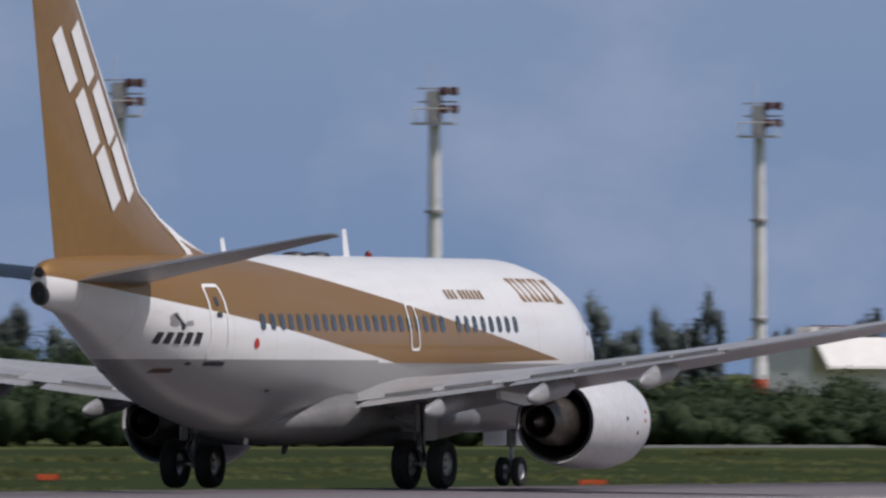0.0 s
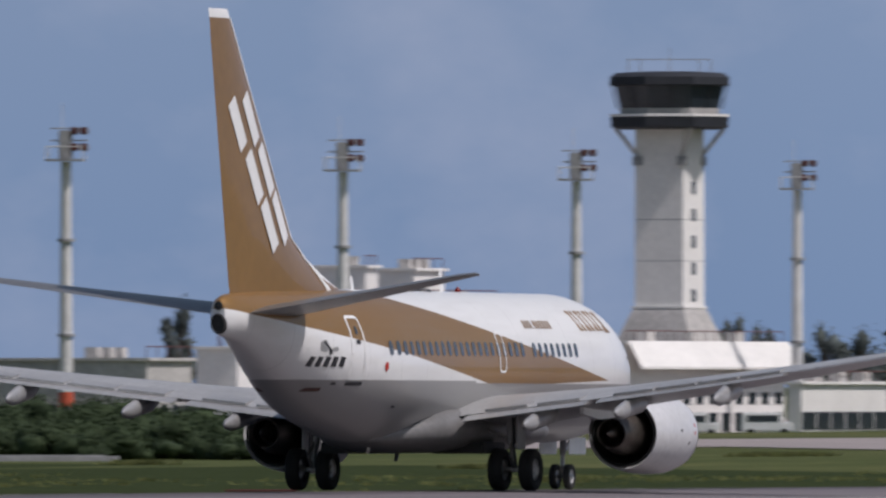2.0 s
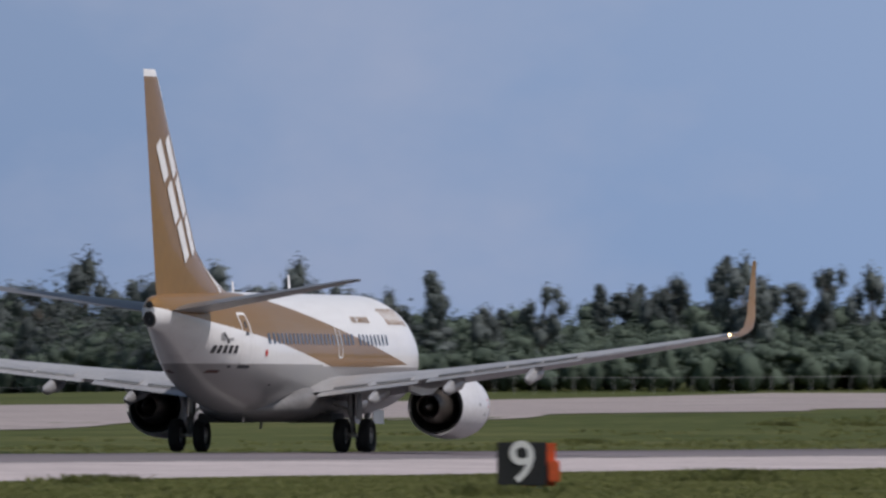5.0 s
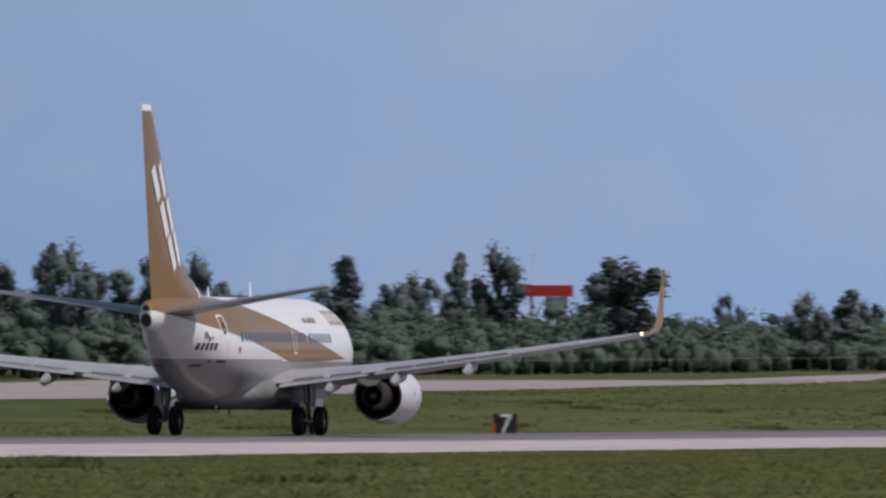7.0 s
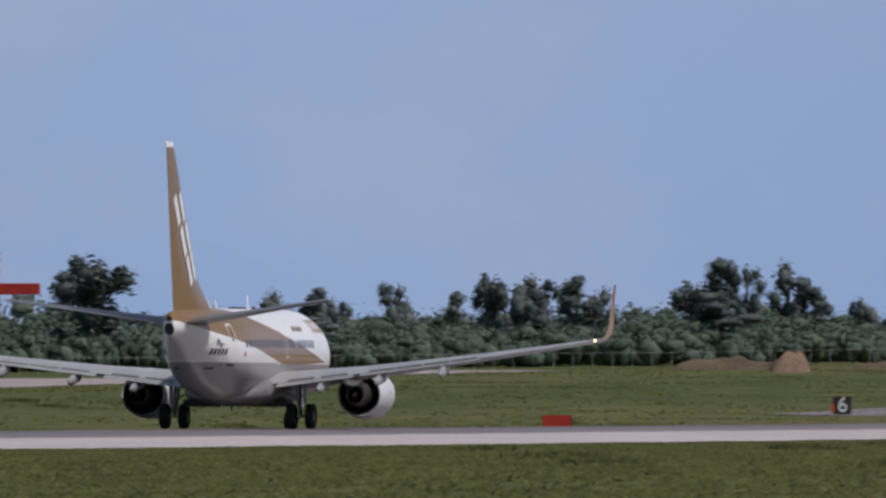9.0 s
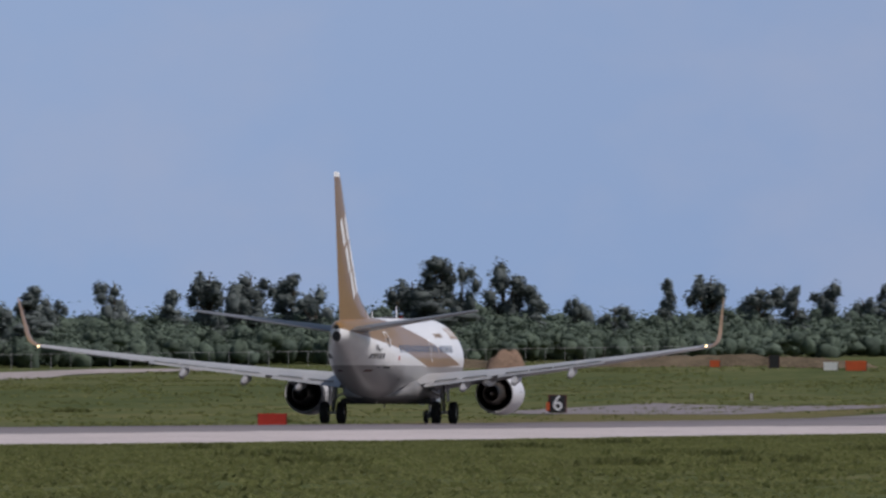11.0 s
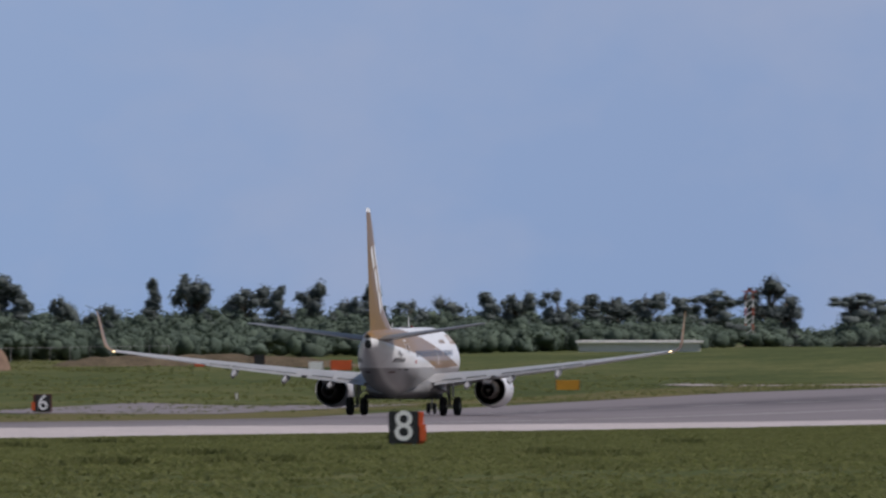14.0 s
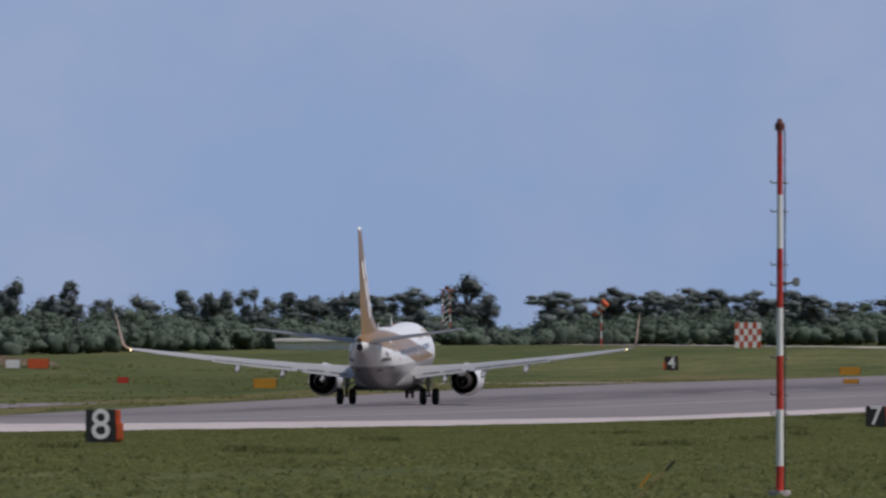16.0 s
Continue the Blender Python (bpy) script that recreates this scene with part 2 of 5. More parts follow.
def asphalt_material():
    """Grey asphalt; the stretch where aircraft touch down is dark with rubber."""
    m, n, l, b = nodes_of("runway_asphalt")
    tc, sep, mp = n.new("ShaderNodeTexCoord"), n.new("ShaderNodeSeparateXYZ"), n.new("ShaderNodeMapping")
    streak, grain, far, mix, mul = n.new("ShaderNodeTexNoise"), n.new("ShaderNodeTexNoise"), n.new("ShaderNodeMapRange"), n.new("ShaderNodeMix"), n.new("ShaderNodeMath")
    l.new(tc.outputs["Object"], sep.inputs[0])
    l.new(tc.outputs["Object"], mp.inputs[0])
    mp.inputs["Scale"].default_value = (.5, .012, 1)
    l.new(mp.outputs[0], streak.inputs["Vector"])
    streak.inputs["Scale"].default_value, streak.inputs["Detail"].default_value = 1.0, 6
    grain.inputs["Scale"].default_value = 3.0
    l.new(tc.outputs["Object"], grain.inputs["Vector"])
    far.inputs[1].default_value, far.inputs[2].default_value, far.inputs[3].default_value, far.inputs[4].default_value = 750, 1150, .95, .8
    l.new(sep.outputs["Y"], far.inputs[0])
    mul.operation = 'MULTIPLY'
    st = n.new("ShaderNodeMapRange")
    st.inputs[1].default_value, st.inputs[2].default_value, st.inputs[3].default_value = .3, .6, .35
    l.new(streak.outputs["Fac"], st.inputs[0])
    l.new(st.outputs[0], mul.inputs[0])
    l.new(far.outputs[0], mul.inputs[1])
    mix.data_type = 'RGBA'
    mix.inputs[6].default_value, mix.inputs[7].default_value = (.205, .182, .190, 1), (.050, .045, .050, 1)
    # rubber lies thickest along the centre line
    off, mag, lane, both = n.new("ShaderNodeMath"), n.new("ShaderNodeMath"), n.new("ShaderNodeMapRange"), n.new("ShaderNodeMath")
    off.operation, mag.operation, both.operation = 'ADD', 'ABSOLUTE', 'MULTIPLY'
    off.inputs[1].default_value = LANE + 5
    lane.inputs[1].default_value, lane.inputs[2].default_value, lane.inputs[3].default_value, lane.inputs[4].default_value = 4, 13, 1.0, .3
    l.new(sep.outputs["X"], off.inputs[0])
    l.new(off.outputs[0], mag.inputs[0])
    l.new(mag.outputs[0], lane.inputs[0])
    l.new(mul.outputs[0], both.inputs[0])
    l.new(lane.outputs[0], both.inputs[1])
    l.new(both.outputs[0], mix.inputs[0])
    l.new(mix.outputs[2], b.inputs["Base Color"])
    b.inputs["Roughness"].default_value = 0.75
    b.inputs["Specular IOR Level"].default_value = 0.2
    bp = n.new("ShaderNodeBump")
    bp.inputs["Strength"].default_value, bp.inputs["Distance"].default_value = .3, .02
    l.new(grain.outputs["Fac"], bp.inputs["Height"])
    l.new(bp.outputs[0], b.inputs["Normal"])
    return m


M_asphalt = asphalt_material()
M_concrete = surface("pale_concrete", (.44, .395, .39), .85, 0, .15, 5, bump=.2, gloss=.2)
M_apron = surface("apron_concrete", (.31, .275, .265), .85, 0, .15, 9, bump=.2, gloss=.2)
M_whitepaint = surface("runway_marking", (.34, .325, .32), .8, 0, .3, 1, gloss=.2)

GRID_L = [-2500, -900, -300, -80, 0, 20, 40, 60, 80, 100, 110, 119, 131, 143, LANE, 170, 186, 198, 211, 230, 255, 280, 300, 340, 420,
          520, 700, 1000, 1600, 3000, 5000]
sheet("ground", GRID_L, [-2500, -800, -300] + steps(-100, 2600, 25) + [2800, 3100, 3500, 4000, 5000], 0, M_grass,
      "wide mown airfield grass in green and dry patches")
sheet("runway", [119.8, 125, 131, 137, 143, 149, LANE, 163, 170, 178, 186], steps(-150, 2800, 20), .05, M_asphalt,
      "worn grey asphalt runway with dark rubber deposits", category="runway")


# ---- the airliner ----
STATIONS = [(32.5, 2.78, .04, .04), (32.35, 2.8, .28, .28), (31.9, 2.84, .62, .62), (31.2, 2.93, .98, 1.0), (30.3, 3.05, 1.32, 1.38),
            (29.3, 3.17, 1.6, 1.7), (28.1, 3.26, 1.78, 1.92), (26.5, 3.3, 1.88, 2.03), (11.5, 3.3, 1.88, 2.03), (10, 3.32, 1.87, 2.01),
            (8.5, 3.43, 1.77, 1.89), (7, 3.57, 1.60, 1.73), (5, 3.9, 1.25, 1.37), (3.2, 4.24, .90, 1.0), (1.5, 4.52, .56, .66),
            (.6, 4.57, .385, .555), (.3, 4.57, .30, .50), (.12, 4.57, .17, .40)]


def fair(x, xs, ys):
    """A fair curve through the points that never overshoots them."""
    i = max(0, min(len(xs) - 2, int(np.searchsorted(xs, x)) - 1))
    slope = [(ys[k + 1] - ys[k]) / (xs[k + 1] - xs[k]) for k in range(len(xs) - 1)]

    def lean_at(k):
        if k == 0 or k == len(xs) - 1:
            return slope[min(k, len(slope) - 1)]
        a, b = slope[k - 1], slope[k]
        return 0.0 if a * b <= 0 else 2 * a * b / (a + b)
    h = xs[i + 1] - xs[i]
    t = max(0.0, min(1.0, (x - xs[i]) / h))
    return ((1 + 2 * t) * (1 - t) ** 2 * ys[i] + t * (1 - t) ** 2 * h * lean_at(i)
            + t * t * (3 - 2 * t) * ys[i + 1] + t * t * (t - 1) * h * lean_at(i + 1))


@functools.lru_cache(maxsize=None)
def section(y):
    ys = [s[0] for s in STATIONS][::-1]
    return [fair(y, ys, [s[i] for s in STATIONS][::-1]) for i in (1, 2, 3)]


def skin_x(y, z):
    zc, w, h = section(y)
    return w * math.sqrt(max(0.0, 1 - ((z - zc) / h) ** 2))


def decal(name, outline, material, parent, side=1, label="", lift=.012, inner=None):
    """A thin patch that follows the fuselage side; outline of (y, z). With an inner outline it is a ring."""
    def pt(y, z, d):
        return (side * (skin_x(y, z) + d), y, z)
    k = len(outline)
    if inner:
        vs = [pt(y, z, lift) for y, z in outline] + [pt(y, z, lift) for y, z in inner]
        fs = [(i, (i + 1) % k, k + (i + 1) % k, k + i) for i in range(k)]
    else:
        cy, cz = sum(p[0] for p in outline) / k, sum(p[1] for p in outline) / k
        vs = [pt(cy, cz, lift)] + [pt(y, z, lift) for y, z in outline]
        fs = [(0, 1 + i, 1 + (i + 1) % k) for i in range(k)]
    return put(name, mesh_of(name, vs, fs, material), parent, label)


def rounded(y0, z0, y1, z1, r, n=4):
    """A rounded rectangle of (y, z); long sides get points between, so that it hugs the skin."""
    out = []
    for cy, cz, a0 in ((y1 - r, z1 - r, 0), (y0 + r, z1 - r, 90), (y0 + r, z0 + r, 180), (y1 - r, z0 + r, 270)):
        for i in range(n + 1):
            a = radians(a0 + 90 * i / n)
            out.append((cy + r * math.cos(a), cz + r * math.sin(a)))
    full = []
    for i, (a, b) in enumerate(zip(out, out[1:] + out[:1])):
        k = 5 if (i + 1) % (n + 1) == 0 else 1
        full += [(a[0] + (b[0] - a[0]) * j / k, a[1] + (b[1] - a[1]) * j / k) for j in range(k)]
    return full


def foil(x, le, te, z, thick, twist=0.0, n=9):
    """A ring of points: an aerofoil section at x from its leading to its trailing edge."""
    pts, c = [], le - te
    for s in (1, -1):
        us = [i / n for i in range(n + 1)] if s == 1 else [i / n for i in range(n - 1, 0, -1)]
        for u in us:
            u2 = u * u if u < .5 else u
            u2 = 1 - math.cos(u * math.pi / 2)
            t = 5 * thick * c * (.2969 * math.sqrt(u2) - .126 * u2 - .3516 * u2 ** 2 + .2843 * u2 ** 3 - .1015 * u2 ** 4)
            pts.append((x, le - c * u2, z + s * t * (1.1 if s == 1 else 1.0) + .02 * c * (1 - (2 * u2 - 1) ** 2) - twist * u2 * c))
    return pts


def upright(y_le, y_te, z, w, n=7):
    """A ring of points: a thin section of a fin at height z."""
    pts, c = [], y_le - y_te
    for s in (1, -1):
        us = [i / n for i in range(n + 1)] if s == 1 else [i / n for i in range(n - 1, 0, -1)]
        for u in us:
            u2 = 1 - math.cos(u * math.pi / 2)
            t = 5 * w * c * (.2969 * math.sqrt(u2) - .126 * u2 - .3516 * u2 ** 2 + .2843 * u2 ** 3 - .1015 * u2 ** 4)
            pts.append((s * t, y_le - c * u2, z))
    return pts


def wing_line(x):
    """Leading edge, trailing edge and height of the wing at x metres from the middle."""
    le = float(np.interp(x, [0, 1.9, 5.8, 17], [21.0, 20.0, 17.96, 12.1]))
    te = float(np.interp(x, [0, 1.9, 5.8, 17], [14.0, 13.95, 13.7, 10.5]))
    return le, te, float(np.interp(x, [0, 1.9, 17], [1.85, 1.98, 3.76]))


WHEELS = []


def make_wheel(r, w, hub, parent, m):
    """A wheel: tyre with rounded shoulders, and its rim."""
    tyre = lathe("tyre", [(-w * .3, hub), (-w * .5, r * .74), (-w * .5, r * .84), (-w * .43, r * .94), (-w * .25, r * .995), (-w * .08, r), (-w * .06, r * .985),
                          (w * .06, r * .985), (w * .08, r), (w * .25, r * .995), (w * .43, r * .94), (w * .5, r * .84), (w * .5, r * .74), (w * .3, hub)], M_tyre, n=32, axis='X')
    rim = lathe("rim", [(-w * .32, .01), (-w * .34, hub * .3), (-w * .22, hub * .5), (-w * .24, hub * .9), (-w * .36, hub * 1.02), (w * .36, hub * 1.02), (w * .24, hub * .9),
                        (w * .22, hub * .5), (w * .34, hub * .3), (w * .32, .01)], M_rim, n=24, axis='X')
    ob = put("wheel", tyre, parent, "black rubber tyre", m)
    put("rim", rim, ob, "grey metal rim")
    return ob


def make_airliner(name, label, paint, fin_mat, cap_mat, engine_mat, winglet_mat, wheels_turn):
    root = thing(name, label, "airliner")
    # fuselage
    ys = sorted({s[0] for s in STATIONS} | {11.5 + .75 * i for i in range(21)} | {.9 + .45 * i for i in range(23)} | {26.9 + .35 * i for i in range(15)}, reverse=True)
    rings = []
    for y in ys:
        zc, w, h = section(y)
        rings.append([(w * math.sin(a), y, zc + h * math.cos(a)) for a in (2 * math.pi * i / 48 for i in range(48))])
    body = put("fuselage", lofted("fuselage", rings, paint), root)
    # exhaust of the tail's small turbine
    put("tail_exhaust", lathe("tail_exhaust", [(.5, .26), (.05, .25), (.03, .22), (.085, .2), (.09, .01)], M_dark, (0, 0, 0), 24), root, "dark sooty tail cone outlet",
        pose(0, 0, 4.37) @ Matrix.Diagonal((.8, 1, 1.05, 1)))
    put("tail_port", lathe("tail_port", [(.3, .12), (.07, .11), (.06, .01)], M_dark, (0, 0, 0), 16), root, "small dark port above the outlet", pose(0, 0, 4.83))
    # wing-to-body fairing, its grey darkened to carry the shade under the body
    fr = []
    for y, w, zt, zb in ((23.5, .5, 1.5, 1.3), (22.5, 1.55, 1.95, 1.22), (21, 1.95, 2.25, 1.08), (17, 2.15, 2.3, 1.0), (14.2, 2.1, 2.3, 1.0), (13.2, 1.86, 2.2, 1.06), (12.2, 1.4, 1.95, 1.14), (11.2, .85, 1.65, 1.22), (10.4, .3, 1.45, 1.3)):
        zc, h = (zt + zb) / 2, (zt - zb) / 2
        fr.append([(w * math.copysign(abs(math.sin(a)) ** .7, math.sin(a)), y, zc + h * math.copysign(abs(math.cos(a)) ** .8, math.cos(a))) for a in (2 * math.pi * i / 32 for i in range(32))])
    put("wing_fairing", lofted("wing_fairing", fr, M_fairing_shade), root, "wing-to-body fairing in grey darkened as underside shade")

    for sd in (1, -1):
        def flip(ring):
            return [(sd * p[0], p[1], p[2]) for p in ring]
        # wing
        rings = []
        for x in (1.2, 1.9, 3.2, 4.5, 5.8, 7.5, 9.5, 12, 14.5, 16.3, 17):
            le, te, z = wing_line(x)
            th = float(np.interp(x, [1.2, 5.8, 17], [.145, .125, .105]))
            rings.append(flip(foil(x, le, te, z + .12 * max(0, (x - 8) / 9) ** 2, th)))
        wing = put("wing", lofted("wing", rings, M_wing), root, "long swept grey metal wing")
        # raised flaps, droop and gaps behind the wing
        for a, b_, nm, chord, drop in ((2.15, 5.6, "inboard_flap", 1.05, .12), (5.95, 11.6, "outboard_flap", .8, .10), (11.8, 15.6, "aileron", .35, .0)):
            rr = []
            for i in range(5):
                x = a + (b_ - a) * i / 4
                le, te, z = wing_line(x)
                z += .12 * max(0, (x - 8) / 9) ** 2
                k = chord * (1 - .25 * i / 4)
                rr.append(flip(foil(x, te + .45 * k, te - .62 * k, z - .035, .11, drop)))
            put(nm, lofted(nm, rr, M_lightgrey), wing, "pale grey lowered flap" if drop else "")
        # spoiler panels lie on the wing's back
        for i, xa in enumerate((2.6, 4.1, 6.3, 7.6, 8.9, 10.2)):
            vs = []
            for x in (xa, xa + 1.2):
                le, te, z = wing_line(x)
                c = le - te
                z += .12 * max(0, (x - 8) / 9) ** 2
                for u in (.80, .985):
                    vs.append((sd * x, le - c * u, z + (.036 * c if u < .9 else .012 * c) + .035))
            put("spoiler", mesh_of("spoiler", vs + [(v[0], v[1], v[2] - .06) for v in vs],
                [(0, 1, 3, 2), (4, 6, 7, 5), (0, 4, 5, 1), (2, 3, 7, 6), (1, 5, 7, 3), (0, 2, 6, 4)], M_lightgrey), wing)
        # winglet
        rr = []
        for x, z, le, te in ((17.0, 3.88, 12.1, 10.5), (17.28, 3.97, 11.9, 10.42), (17.5, 4.15, 11.7, 10.32), (17.62, 4.45, 11.45, 10.2), (17.72, 5.0, 11.05, 10.05), (17.84, 5.7, 10.6, 9.85), (17.95, 6.28, 10.2, 9.7), (17.96, 6.33, 10.05, 9.72)):
            lean = (z - 3.88) / 2.45
            ring = foil(0, le, te, 0, .08)
            up = min(1.0, lean * 4)
            rr.append([(sd * (x - p[2] * up), p[1], z + p[2] * (1 - up)) for p in ring])
        put("winglet", lofted("winglet", rr, winglet_mat), wing, "upturned winglet")
        bm = bmesh.new()
        bmesh.ops.create_uvsphere(bm, u_segments=10, v_segments=6, radius=.055, matrix=Matrix.Translation((sd * 17.0, 10.42, 3.9)))
        part("tail_light", bm, M_navlight, wing, "small lit white position light")
        # flap track fairings
        for x, ln, y0 in ((4.2, 3.0, 12.45), (6.9, 2.9, 11.95), (9.9, 2.5, 11.15)):
            le, te, z = wing_line(x)
            rr = []
            for u, r in ((0, .03), (.06, .13), (.2, .2), (.5, .25), (.75, .22), (.92, .1), (1, .02)):
                y = y0 + ln * u
                rr.append([(sd * x + r * .72 * math.sin(a), y, z - .40 + .20 * u + r * 1.05 * math.cos(a) - (.10 if u < .3 else 0)) for a in (2 * math.pi * i / 16 for i in range(16))])
            put("flap_fairing", lofted("flap_fairing", rr, M_lightgrey), wing, "canoe-shaped grey fairing under the flap")
        # engine
        cx, cz = sd * 4.9, 1.53
        eng = put("engine", lathe("engine_cowl", [(19.0, .86), (18.72, .93), (18.7, .96), (18.9, .99), (19.6, 1.06), (20.6, 1.10), (21.5, 1.09), (22.15, 1.01), (22.38, .93), (22.44, .86), (22.38, .8), (22.0, .77), (21.0, .78)],
                  engine_mat, (cx, 0, cz), 48), root, "rounded turbofan cowl")
        put("intake_lip", lathe("intake_lip", [(22.2, 1.005), (22.38, .94), (22.45, .86), (22.4, .80), (22.2, .785)], M_metal, (cx, 0, cz), 48), eng, "bare metal lip")
        put("fan_duct", lathe("fan_duct", [(21.0, .78), (20.0, .84), (19.3, .87), (18.78, .88), (18.76, .84), (19.9, .70), (20.6, .3), (20.62, .02)], M_dark, (cx, 0, cz), 40), eng, "black duct")
        put("core_nozzle", lathe("core_nozzle", [(20.2, .58), (19.3, .60), (18.6, .57), (18.05, .46), (17.72, .40), (17.74, .36), (18.4, .34)], M_nozzle, (cx, 0, cz), 40), eng, "burnt bare metal nozzle")
        put("exhaust_plug", lathe("exhaust_plug", [(18.9, .3), (18.0, .24), (17.6, .12), (17.35, .02)], M_nozzle, (cx, 0, cz), 24), eng)
        put("nozzle_core", lathe("nozzle_core", [(18.42, .35), (18.43, .02)], M_dark, (cx, 0, cz), 24), eng)
        rr = []
        for y, zb, zt, w in ((21.3, 2.45, 2.6, .06), (20.4, 2.4, 2.72, .16), (18.7, 2.25, 2.5, .2), (17.6, 1.95, 2.4, .18), (16.4, 1.9, 2.3, .14), (15.2, 2.05, 2.25, .05)):
            rr.append([(cx + w, y, zb), (cx + w, y, zt), (cx - w, y, zt), (cx - w, y, zb)])
        put("pylon", lofted("pylon", rr, M_white), root, "engine pylon")
        # strake
        me = mesh_of("strake", [(cx - sd * .70, 20.9, cz + .76), (cx - sd * .74, 19.9, cz + .72), (cx - sd * .98, 19.95, cz + .98),
                                (cx - sd * .73, 20.9, cz + .73), (cx - sd * .77, 19.9, cz + .69), (cx - sd * 1.0, 19.95, cz + .96)],
                     [(0, 1, 2), (3, 5, 4), (0, 3, 4, 1), (1, 4, 5, 2), (2, 5, 3, 0)], engine_mat)
        put("strake", me, eng)
        for y, a, mat_ in ((20.5, 4, M_black), (21.75, 12, M_red), (21.7, 1, M_red), (21.2, -14, M_black)):
            r = float(np.interp(y, [18.9, 19.6, 20.6, 21.5, 22.15], [.99, 1.06, 1.10, 1.09, 1.01]))
            c, e = sd * math.cos(radians(a)), math.sin(radians(a))
            part("latch_mark", rod(bmesh.new(), (cx + c * (r - .03), y, cz + e * (r - .03)), (cx + c * (r + .006), y, cz + e * (r + .006)), .05, n=10), mat_, eng)
        # tailplane
        rr = []
        for x, le, te, z, th in ((.35, 4.55, 1.15, 4.62, .10), (1.2, 4.0, .85, 4.74, .10), (4, 2.22, -.02, 5.15, .09), (6.7, .5, -.85, 5.56, .085), (7.1, .2, -.93, 5.61, .07), (7.2, -.2, -.95, 5.62, .04)):
            rr.append(flip(foil(x, le, te, z, th)))
        stab = put("tailplane", lofted("tailplane", rr, M_tailgrey), root, "swept dark grey tailplane")
        rr = [flip(foil(x, te + .75 * k, te - .02, z - .005, .11)) for x, te, z, k in ((1.3, .82, 4.755, 1), (6.6, -.83, 5.545, .45))]
        put("elevator", lofted("elevator", rr, M_tailgrey), stab)
        # main leg
        gx, gy, r = sd * 2.86, 15.74, .565
        leg = part("main_gear_leg", rod(rod(bmesh.new(), (gx, gy, .5), (gx - sd * .1, gy, 1.3), .085), (gx - sd * .1, gy, 1.25), (gx - sd * .12, gy, 2.4), .13), M_lightgrey, root, "grey main landing gear leg")
        part("axle", rod(bmesh.new(), (gx - .55, gy, r), (gx + .55, gy, r), .07), M_metal, leg)
        part("side_brace", rod(rod(bmesh.new(), (gx - sd * .1, gy, 1.35), (gx - sd * 1.5, gy + .1, 1.95), .05), (gx - sd * .1, gy, 1.9), (gx - sd * 1.2, gy + .1, 2.0), .04), M_metal, leg)
        part("torque_link", rod(rod(bmesh.new(), (gx, gy - .08, .62), (gx, gy - .38, .92), .035), (gx, gy - .38, .92), (gx - sd * .08, gy - .1, 1.3), .035), M_metal, leg)
        part("hydraulic_line", rod(bmesh.new(), (gx + sd * .05, gy - .16, .7), (gx - sd * .02, gy - .2, 2.1), .02), M_black, leg)
        part("gear_door", boxed(gx + sd * .16 - .02, gy - .35, 1.1, gx + sd * .16 + .02, gy + .35, 2.1, .01), M_lightgrey, leg, "flat leg door")
        for dx in (-.43, .43):
            w = make_wheel(r, .40, .27, root, pose(gx + dx, gy, r))
            if wheels_turn:
                WHEELS.append((w, r))
        # closed black slab in place of the wheel well's deep shade
        part("wheel_well_shade", boxed(sd * 1.55 - .75, 14.75, .985, sd * 1.55 + .75, 16.6, 1.3, .04), M_dark, root, "black slab painted as the shade of the wheel well")
        # cabin windows
        win = [rounded(-.13, -.19, .13, .19, .1, 3)]
        for i in range(31):
            y = 8.75 + .508 * i
            if i in (22,):
                continue
            decal("window", [(y + a, 3.78 + b_) for a, b_ in win[0]], M_glass, root, sd)
        # doors: outline, handle, small port
        for y, w2, z0, z1, r2, lbl in ((6.75, .40, 2.92, 4.62, .12, "aft cabin door outlined in white"), (29.3, .42, 2.6, 4.4, .12, "front cabin door outline")):
            d = decal("door", rounded(y - w2, z0, y + w2, z1, r2), M_cap, root, sd, lbl, .014, rounded(y - w2 + .075, z0 + .075, y + w2 - .075, z1 - .075, r2 * .6))
            decal("handle", rounded(y - .12, z0 + .95, y + .12, z0 + 1.06, .03), M_black, d, sd, "", .016)
            decal("door_port", rounded(y - .07, z0 + 1.2, y + .07, z0 + 1.42, .06), M_glass, d, sd, "", .016)
            decal("door_sill", rounded(y - w2, z0 - .14, y + w2, z0 - .05, .03), M_black, d, sd, "dark sill", .014)
        decal("overwing_exit", rounded(17.37, 3.15, 17.93, 4.25, .14), M_cap, root, sd, "overwing exit outlined in white", .014, rounded(17.43, 3.21, 17.87, 4.19, .1))
        # cockpit side panes
        for y0, y1 in ((30.05, 30.5), (30.6, 31.0)):
            decal("cockpit_window", [(y0, 3.75), (y1, 3.65), (y1, 3.95), (y0, 4.15)], M_glass, root, sd)

    # nose gear
    ny = 28.34
    leg = part("nose_gear_leg", rod(rod(bmesh.new(), (0, ny, .3), (0, ny + .05, 1.0), .06), (0, ny + .05, .95), (0, ny + .1, 1.7), .09), M_lightgrey, root, "grey nose gear leg")
    part("axle", rod(bmesh.new(), (-.3, ny, .345), (.3, ny, .345), .05), M_metal, leg)
    part("drag_brace", rod(bmesh.new(), (0, ny + .05, .95), (0, ny + 1.0, 1.6), .04), M_metal, leg)
    part("taxi_light", rod(bmesh.new(), (0, ny + .1, 1.1), (0, ny + .22, 1.1), .09), M_metal, leg)
    for sd in (1, -1):
        part("nose_gear_door", boxed(sd * .42 - .015, ny - .7, .95, sd * .42 + .015, ny + .75, 1.42, .008), M_white, leg, "white nose gear door")
